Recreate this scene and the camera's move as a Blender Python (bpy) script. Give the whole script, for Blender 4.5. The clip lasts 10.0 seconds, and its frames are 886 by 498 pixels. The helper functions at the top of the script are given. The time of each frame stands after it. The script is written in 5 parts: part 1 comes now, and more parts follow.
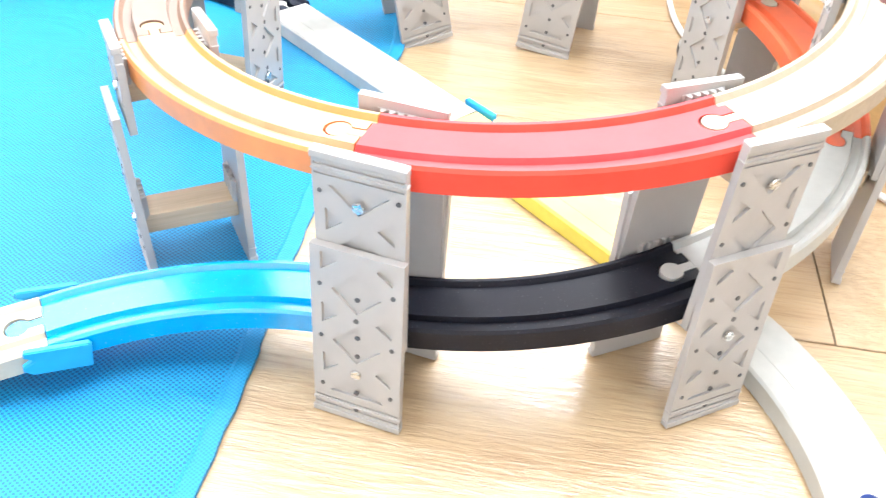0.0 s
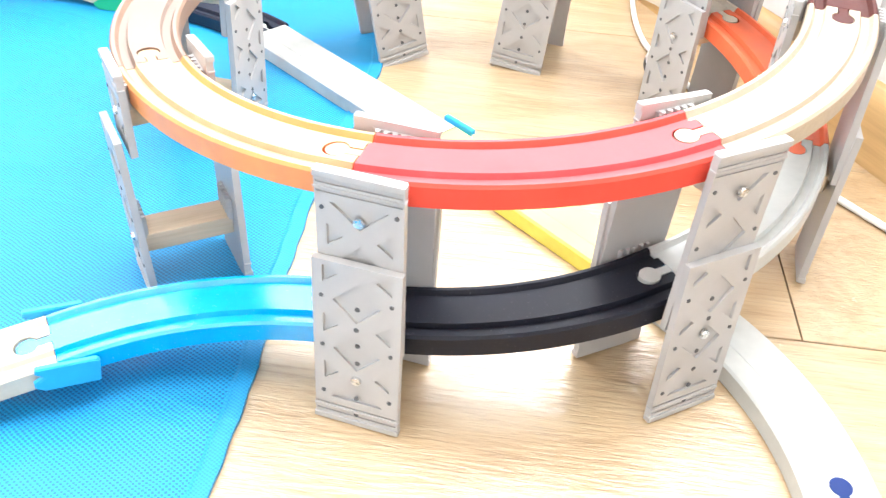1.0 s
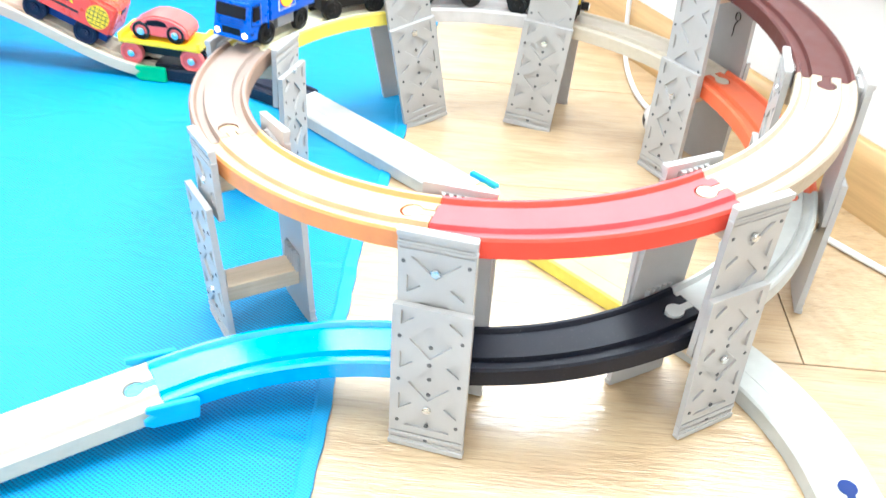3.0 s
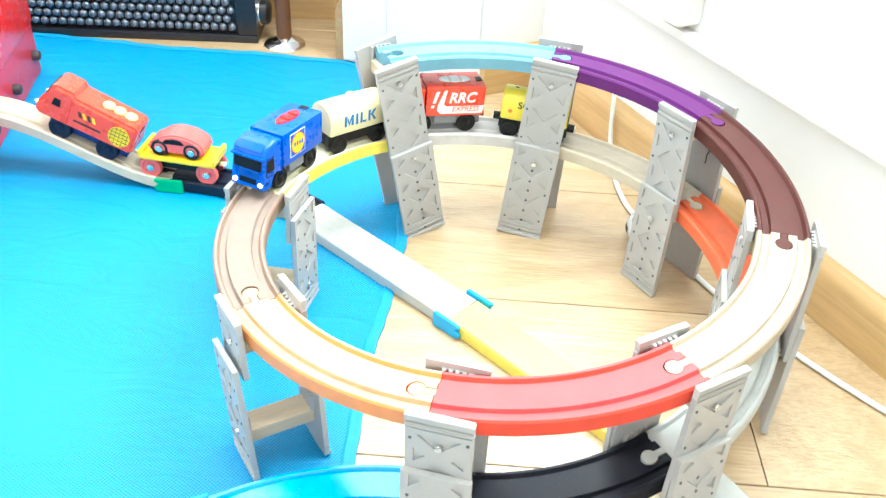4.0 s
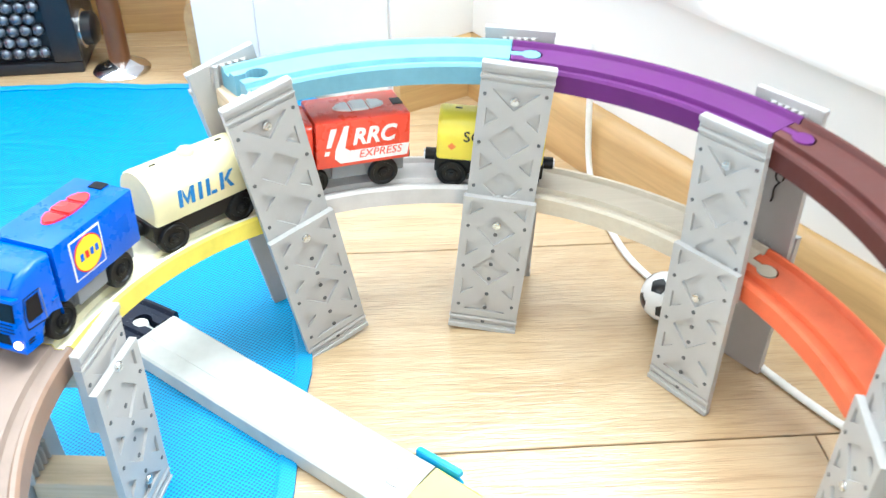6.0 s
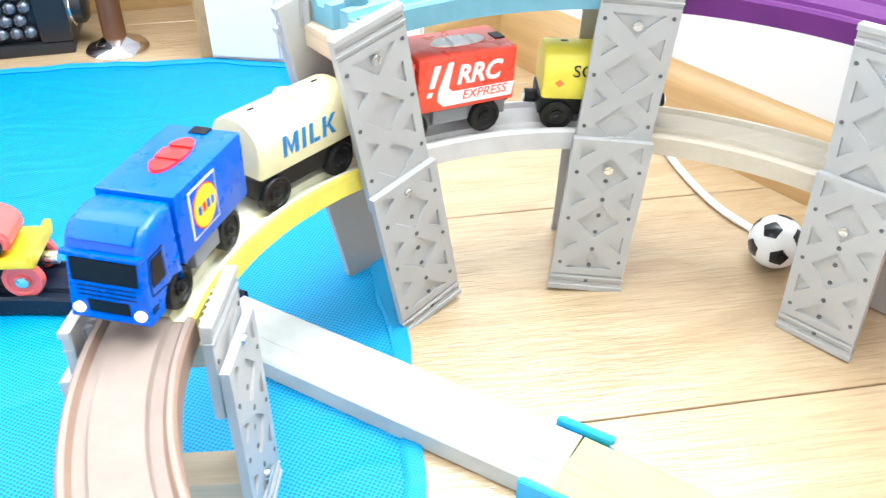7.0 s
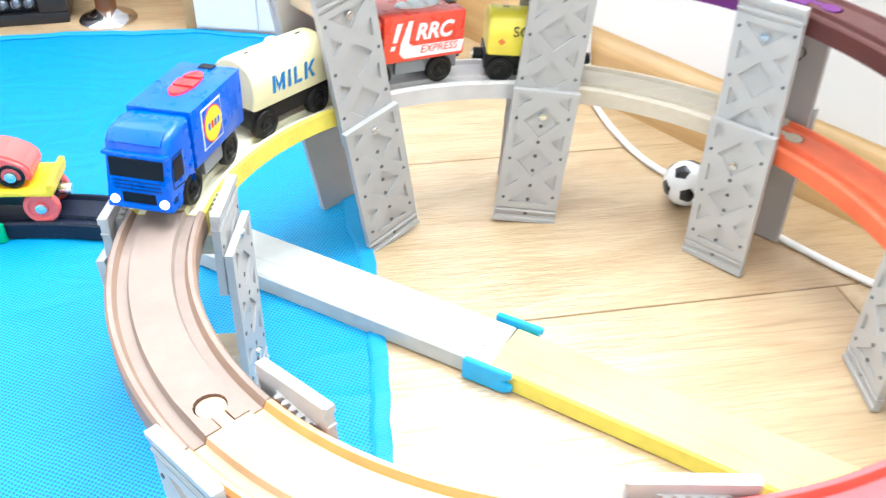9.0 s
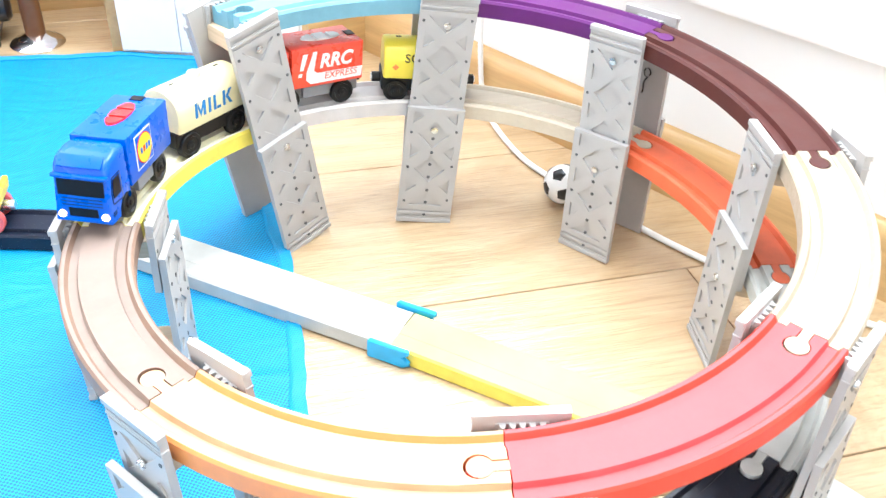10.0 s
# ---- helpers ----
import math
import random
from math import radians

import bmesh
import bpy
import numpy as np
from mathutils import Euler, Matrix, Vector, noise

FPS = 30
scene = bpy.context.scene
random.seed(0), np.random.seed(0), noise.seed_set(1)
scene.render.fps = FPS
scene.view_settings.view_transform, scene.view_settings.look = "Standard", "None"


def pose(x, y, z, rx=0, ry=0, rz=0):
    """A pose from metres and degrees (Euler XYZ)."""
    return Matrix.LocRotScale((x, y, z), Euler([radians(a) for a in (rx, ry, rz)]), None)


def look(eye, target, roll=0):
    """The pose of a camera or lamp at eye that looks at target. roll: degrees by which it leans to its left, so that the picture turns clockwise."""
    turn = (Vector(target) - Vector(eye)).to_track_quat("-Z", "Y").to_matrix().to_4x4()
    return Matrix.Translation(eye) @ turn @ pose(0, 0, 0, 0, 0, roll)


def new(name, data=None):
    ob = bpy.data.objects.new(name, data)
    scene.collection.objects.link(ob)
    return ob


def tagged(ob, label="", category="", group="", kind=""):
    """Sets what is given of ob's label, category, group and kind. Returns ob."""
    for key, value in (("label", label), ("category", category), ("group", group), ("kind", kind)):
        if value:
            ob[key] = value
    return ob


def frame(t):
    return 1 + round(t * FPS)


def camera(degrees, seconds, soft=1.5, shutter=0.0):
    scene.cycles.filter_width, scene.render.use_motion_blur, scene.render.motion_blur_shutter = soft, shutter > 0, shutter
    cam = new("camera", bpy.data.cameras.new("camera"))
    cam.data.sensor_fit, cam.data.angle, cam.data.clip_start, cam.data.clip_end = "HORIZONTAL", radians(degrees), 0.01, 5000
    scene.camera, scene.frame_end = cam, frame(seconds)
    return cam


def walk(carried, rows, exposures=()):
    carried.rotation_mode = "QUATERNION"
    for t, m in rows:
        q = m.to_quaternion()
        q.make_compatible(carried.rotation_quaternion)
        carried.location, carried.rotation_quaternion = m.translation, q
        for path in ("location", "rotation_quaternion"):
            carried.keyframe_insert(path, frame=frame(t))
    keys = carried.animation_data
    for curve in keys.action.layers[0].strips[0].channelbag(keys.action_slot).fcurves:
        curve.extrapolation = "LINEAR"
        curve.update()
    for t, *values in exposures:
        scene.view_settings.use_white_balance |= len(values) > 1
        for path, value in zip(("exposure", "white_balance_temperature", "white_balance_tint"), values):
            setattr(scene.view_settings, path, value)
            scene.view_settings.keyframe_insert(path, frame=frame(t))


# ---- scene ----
cam = camera(52.9, 10.0, soft=1.3, shutter=0.4)
PATH = [
    (0, (-0.0004, -0.5027, 0.3400), (-0.0799, 1.0307, -0.9415), 3.83),
    (0.5, (0.0088, -0.5049, 0.3487), (-0.0156, 1.0288, -0.9347), 5.20),
    (1, (-0.0119, -0.5225, 0.3545), (-0.0189, 1.0327, -0.9031), 4.10),
    (1.5, (-0.0343, -0.5242, 0.3442), (-0.0260, 1.0530, -0.8856), 3.82),
    (2, (-0.0429, -0.5104, 0.3343), (-0.0151, 1.0874, -0.8683), 4.02),
    (2.2, (-0.0318, -0.5069, 0.3376), (0.0070, 1.0963, -0.8575), 4.30),
    (3.3, (-0.0634, -0.5960, 0.4541), (-0.0155, 1.0175, -0.7267), 3.30),
    (3.5, (-0.0581, -0.5977, 0.4974), (-0.0109, 1.0091, -0.6925), 3.10),
    (4, (-0.0648, -0.5665, 0.5209), (-0.0105, 1.0398, -0.6693), 3.04),
    (4.5, (-0.0586, -0.5242, 0.4967), (0.0043, 1.0815, -0.6940), 3.15),
    (5, (-0.0400, -0.4433, 0.4800), (0.0313, 1.1612, -0.7118), 2.74),
    (5.2, (-0.0373, -0.4079, 0.4774), (0.0496, 1.1950, -0.7156), 2.06),
    (6.3, (-0.0654, -0.2413, 0.3632), (0.1981, 1.3450, -0.8259), -0.56),
    (6.5, (-0.0819, -0.2332, 0.3517), (0.2082, 1.3497, -0.8358), -0.93),
    (7, (-0.1422, -0.2259, 0.3389), (0.2200, 1.3462, -0.8431), -0.31),
    (7.5, (-0.1593, -0.2275, 0.3529), (0.2383, 1.3349, -0.8307), 0.63),
    (8, (-0.1840, -0.2381, 0.3578), (0.2327, 1.3199, -0.8251), 1.31),
    (8.5, (-0.1774, -0.2661, 0.3425), (0.2498, 1.2913, -0.8373), 1.80),
    (9, (-0.1621, -0.3230, 0.3598), (0.2765, 1.2248, -0.8284), 1.68),
    (9.5, (-0.1528, -0.3760, 0.4151), (0.3485, 1.1556, -0.7693), 2.32),
    (10, (-0.1630, -0.3991, 0.4120), (0.4155, 1.1055, -0.7719), 2.88),
]
EXPOSURES = [(0.0, 0.48, 6200, 11), (2.2, 0.62, 6190, 10), (3.5, 0.50, 5620, 0), (4.0, 0.40, 5980, -2), (4.5, 0.10, 6310, -10), (5.0, 0.07, 5950, -3), (6.5, 0.36, 5760, 2), (8.0, 0.39, 5760, 6), (9.0, 0.33, 5800, 5), (10.0, 0.44, 5920, 8)]
walk(cam, [(t, look(eye, target, roll)) for t, eye, target, roll in PATH], EXPOSURES)

# ---- light ----
world = bpy.data.worlds.new("world")
scene.world = world
world.use_nodes = True
_bg = world.node_tree.nodes["Background"]
_sky = world.node_tree.nodes.new("ShaderNodeTexSky")
_sky.sky_type = "NISHITA"
_sky.sun_disc = False
_sky.sun_elevation, _sky.sun_rotation = radians(40), radians(-20)
world.node_tree.links.new(_sky.outputs[0], _bg.inputs[0])
_bg.inputs[1].default_value = 0.1


def area_lamp(name, m, size_x, size_y, watts, colour):
    d = bpy.data.lights.new(name, "AREA")
    d.shape, d.size, d.size_y, d.energy, d.color = "RECTANGLE", size_x, size_y, watts, colour
    ob = new(name, d)
    ob.matrix_world = m
    return ob


area_lamp("window_daylight", look((-0.85, 0.69, 1.35), (-0.85, -0.4, 1.2)), 1.15, 1.2, 17, (0.97, 0.985, 1.0))
# Side window light is added: unseen, sized to throw glare onto the floor.
area_lamp("side_window_daylight", look((0.216, 0.206, 1.11), (-0.686, -0.226, 1.01)), 0.54, 1.00, 28, (0.98, 0.99, 1.0))
# Unseen overhead fill, added to light the room evenly; no fixture is modelled.
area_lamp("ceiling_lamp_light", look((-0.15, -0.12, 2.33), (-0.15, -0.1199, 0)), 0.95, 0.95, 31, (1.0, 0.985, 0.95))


# ---- materials ----
def nodes_of(name):
    m = bpy.data.materials.new(name)
    m.use_nodes = True
    nt = m.node_tree
    return m, nt, nt.nodes["Principled BSDF"]


def node(nt, kind, **values):
    n = nt.nodes.new(kind)
    for k, v in values.items():
        n.inputs[k.replace("_", " ")].default_value = v
    return n


def ramp_node(nt, fac, stops):
    r = nt.nodes.new("ShaderNodeValToRGB")
    els = r.color_ramp.elements
    els[0].position, els[0].color = stops[0][0], (*stops[0][1], 1)
    els[1].position, els[1].color = stops[-1][0], (*stops[-1][1], 1)
    for p, c in stops[1:-1]:
        e = els.new(p)
        e.color = (*c, 1)
    nt.links.new(fac, r.inputs[0])
    return r.outputs[0]


def add_bump(nt, bsdf, height, strength, distance=0.0005):
    b = node(nt, "ShaderNodeBump", Strength=strength, Distance=distance)
    nt.links.new(height, b.inputs["Height"])
    nt.links.new(b.outputs[0], bsdf.inputs["Normal"])


def coords(nt, scale=(1, 1, 1), rot=(0, 0, 0), world_space=False):
    tc = nt.nodes.new("ShaderNodeTexCoord")
    mp = nt.nodes.new("ShaderNodeMapping")
    mp.inputs["Scale"].default_value = scale
    mp.inputs["Rotation"].default_value = rot
    if world_space:
        g = nt.nodes.new("ShaderNodeNewGeometry")
        nt.links.new(g.outputs["Position"], mp.inputs[0])
    else:
        nt.links.new(tc.outputs["Object"], mp.inputs[0])
    return mp.outputs[0]


def shade(c, k):
    return tuple(min(1.0, v * k) for v in c)


def painted(name, colour, rough=0.35, coat=0.0, var=0.12, bump=0.15, scale=60.0, metal=0.0, speck=0.0, spec=0.5, orange_peel=False):
    """Paint or plastic with faint blotches, fine grain and uneven gloss."""
    m, nt, b = nodes_of(name)
    v = coords(nt)
    n1 = node(nt, "ShaderNodeTexNoise", Scale=scale, Detail=4.0, Roughness=0.6)
    n2 = node(nt, "ShaderNodeTexNoise", Scale=scale * 14, Detail=2.0)
    nt.links.new(v, n1.inputs[0])
    nt.links.new(v, n2.inputs[0])
    c = ramp_node(nt, n1.outputs[0], [(0.3, shade(colour, 1 - var)), (0.7, shade(colour, 1 + var * 0.6))])
    if speck:
        w = ramp_node(nt, n2.outputs[0], [(0.68, (0, 0, 0)), (0.74, (1, 1, 1))])
        mix = nt.nodes.new("ShaderNodeMixRGB")
        mix.inputs[2].default_value = (0.5, 0.5, 0.52, 1)
        mul = nt.nodes.new("ShaderNodeMath")
        mul.operation = "MULTIPLY"
        mul.inputs[1].default_value = speck
        nt.links.new(w, mul.inputs[0])
        nt.links.new(mul.outputs[0], mix.inputs[0])
        nt.links.new(c, mix.inputs[1])
        c = mix.outputs[0]
    nt.links.new(c, b.inputs["Base Color"])
    r = ramp_node(nt, n1.outputs[0], [(0.25, (rough * 0.8,) * 3), (0.75, (min(1, rough * 1.25),) * 3)])
    nt.links.new(r, b.inputs["Roughness"])
    b.inputs["Metallic"].default_value = metal
    b.inputs["Specular IOR Level"].default_value = spec
    b.inputs["Coat Weight"].default_value = coat
    b.inputs["Coat Roughness"].default_value = 0.12
    add_bump(nt, b, n2.outputs[0], bump, 0.0002)
    if orange_peel:
        nt.links.new(b.inputs["Normal"].links[0].from_socket, b.inputs["Coat Normal"])
    return m


def wooden(name, light, dark, rough=0.45, scale=1.0, axis=0, world_space=False, coat=0.0, grain=0.6):
    """Wood grain stretched along one axis, with fine pores and broad tone changes."""
    m, nt, b = nodes_of(name)
    st = [90.0, 90.0, 90.0]
    st[axis] = 5.0
    v = coords(nt, tuple(k * scale for k in st), world_space=world_space)
    n1 = node(nt, "ShaderNodeTexNoise", Scale=0.35, Detail=6.0, Roughness=0.55, Distortion=0.9)
    n2 = node(nt, "ShaderNodeTexNoise", Scale=3.0, Detail=5.0, Roughness=0.7, Distortion=0.3)
    nt.links.new(v, n1.inputs[0])
    nt.links.new(v, n2.inputs[0])
    mid = tuple((a + c) / 2 for a, c in zip(light, dark))
    c1 = ramp_node(nt, n1.outputs[0], [(0.32, dark), (0.47, mid), (0.62, light)])
    c2 = ramp_node(nt, n2.outputs[0], [(0.35, (0.72, 0.70, 0.66)), (0.6, (1, 1, 1))])
    mix = nt.nodes.new("ShaderNodeMixRGB")
    mix.blend_type = "MULTIPLY"
    mix.inputs[0].default_value = grain
    nt.links.new(c1, mix.inputs[1])
    nt.links.new(c2, mix.inputs[2])
    nt.links.new(mix.outputs[0], b.inputs["Base Color"])
    r = ramp_node(nt, n2.outputs[0], [(0.3, (rough * 1.2,) * 3), (0.7, (rough * 0.85,) * 3)])
    nt.links.new(r, b.inputs["Roughness"])
    b.inputs["Coat Weight"].default_value = coat
    b.inputs["Coat Roughness"].default_value = 0.2
    add_bump(nt, b, n2.outputs[0], 0.12, 0.0003)
    return m


def laminate(name, light, dark):
    """Printed oak laminate: broad cathedral bands, fine dark pores along the plank and an embossed, half-glossy top."""
    m, nt, b = nodes_of(name)
    info = nt.nodes.new("ShaderNodeObjectInfo")

    def grain(sx, sy, scale, detail, distortion):
        v = coords(nt, (sx, sy, 1.0))
        add = nt.nodes.new("ShaderNodeVectorMath")
        add.operation = "MULTIPLY_ADD"
        add.inputs[1].default_value = (37.0, 53.0, 11.0)
        nt.links.new(info.outputs["Random"], add.inputs[0])
        nt.links.new(v, add.inputs[2])
        n = node(nt, "ShaderNodeTexNoise", Scale=scale, Detail=detail, Roughness=0.62, Distortion=distortion)
        nt.links.new(add.outputs[0], n.inputs[0])
        return n.outputs[0]

    def times(c, d, k):
        mix = nt.nodes.new("ShaderNodeMixRGB")
        mix.blend_type = "MULTIPLY"
        mix.inputs[0].default_value = k
        nt.links.new(c, mix.inputs[1])
        nt.links.new(d, mix.inputs[2])
        return mix.outputs[0]

    broad = grain(3.6, 17.0, 1.0, 5.0, 2.2)
    rings = grain(8.0, 90.0, 1.0, 6.0, 1.5)
    pores = grain(15.0, 560.0, 1.0, 4.0, 0.4)
    mid = tuple((p + q) / 2 for p, q in zip(light, dark))
    c = ramp_node(nt, broad, [(0.30, dark), (0.46, mid), (0.60, light), (0.75, shade(light, 1.06))])
    c = times(c, ramp_node(nt, rings, [(0.34, (0.80, 0.74, 0.66)), (0.52, (1, 1, 1))]), 0.38)
    c = times(c, ramp_node(nt, pores, [(0.34, (0.45, 0.34, 0.24)), (0.48, (1, 1, 1))]), 0.34)
    nt.links.new(c, b.inputs["Base Color"])
    r = ramp_node(nt, rings, [(0.3, (0.50, 0.50, 0.50)), (0.7, (0.30, 0.30, 0.30))])
    nt.links.new(r, b.inputs["Roughness"])
    b.inputs["Coat Weight"].default_value = 1.0
    b.inputs["Coat IOR"].default_value = 1.85
    b.inputs["Coat Roughness"].default_value = 0.06
    emboss = grain(30.0, 380.0, 1.0, 4.0, 0.6)
    bump = node(nt, "ShaderNodeBump", Strength=1.0, Distance=0.0006)
    both = nt.nodes.new("ShaderNodeMath")
    both.operation = "ADD"
    nt.links.new(rings, both.inputs[0])
    nt.links.new(emboss, both.inputs[1])
    nt.links.new(both.outputs[0], bump.inputs["Height"])
    nt.links.new(bump.outputs[0], b.inputs["Normal"])
    nt.links.new(bump.outputs[0], b.inputs["Coat Normal"])
    return m


def mesh_fabric(name, colour, dark, pitch):
    """Open-weave mesh: round holes in staggered rows."""
    m, nt, b = nodes_of(name)
    k = 6.2832 / pitch
    v = coords(nt, (k, k, 0), (0, 0, radians(80)), world_space=True)
    warp = node(nt, "ShaderNodeTexNoise", Scale=55.0, Detail=2.0)
    nt.links.new(coords(nt, world_space=True), warp.inputs[0])
    bend = nt.nodes.new("ShaderNodeVectorMath")
    bend.operation = "MULTIPLY_ADD"
    bend.inputs[1].default_value = (7.0, 7.0, 0.0)
    nt.links.new(warp.outputs["Color"], bend.inputs[0])
    nt.links.new(v, bend.inputs[2])
    v = bend.outputs[0]
    sep = nt.nodes.new("ShaderNodeSeparateXYZ")
    nt.links.new(v, sep.inputs[0])
    outs = []
    for o in (0, 1):
        s = nt.nodes.new("ShaderNodeMath")
        s.operation = "SINE"
        nt.links.new(sep.outputs[o], s.inputs[0])
        outs.append(s.outputs[0])
    mul = nt.nodes.new("ShaderNodeMath")
    mul.operation = "MULTIPLY"
    nt.links.new(outs[0], mul.inputs[0])
    nt.links.new(outs[1], mul.inputs[1])
    half = nt.nodes.new("ShaderNodeMath")
    half.operation = "MULTIPLY_ADD"
    half.inputs[1].default_value, half.inputs[2].default_value = 0.5, 0.5
    nt.links.new(mul.outputs[0], half.inputs[0])
    hole = ramp_node(nt, half.outputs[0], [(0.46, colour), (0.64, dark)])
    n = node(nt, "ShaderNodeTexNoise", Scale=9.0, Detail=5.0)
    nt.links.new(coords(nt, world_space=True), n.inputs[0])
    tone = ramp_node(nt, n.outputs[0], [(0.3, (0.86, 0.9, 0.92)), (0.7, (1, 1, 1))])
    mix = nt.nodes.new("ShaderNodeMixRGB")
    mix.blend_type = "MULTIPLY"
    mix.inputs[0].default_value = 1.0
    nt.links.new(hole, mix.inputs[1])
    nt.links.new(tone, mix.inputs[2])
    nt.links.new(mix.outputs[0], b.inputs["Base Color"])
    b.inputs["Roughness"].default_value = 0.55
    inv = nt.nodes.new("ShaderNodeMath")
    inv.operation = "SUBTRACT"
    inv.inputs[0].default_value = 1.0
    nt.links.new(half.outputs[0], inv.inputs[1])
    add_bump(nt, b, inv.outputs[0], 0.3, 0.0005)
    wr = node(nt, "ShaderNodeTexNoise", Scale=11.0, Detail=3.0, Distortion=1.5)
    nt.links.new(coords(nt, (1.0, 2.2, 1.0), (0, 0, radians(25)), world_space=True), wr.inputs[0])
    fold = node(nt, "ShaderNodeBump", Strength=0.22, Distance=0.012)
    nt.links.new(wr.outputs[0], fold.inputs["Height"])
    nt.links.new(fold.outputs[0], b.inputs["Normal"].links[0].from_node.inputs["Normal"])
    return m


def glowing(name, colour, strength):
    m, nt, b = nodes_of(name)
    b.inputs["Base Color"].default_value = (*colour, 1)
    b.inputs["Emission Color"].default_value = (*colour, 1)
    b.inputs["Emission Strength"].default_value = strength
    return m


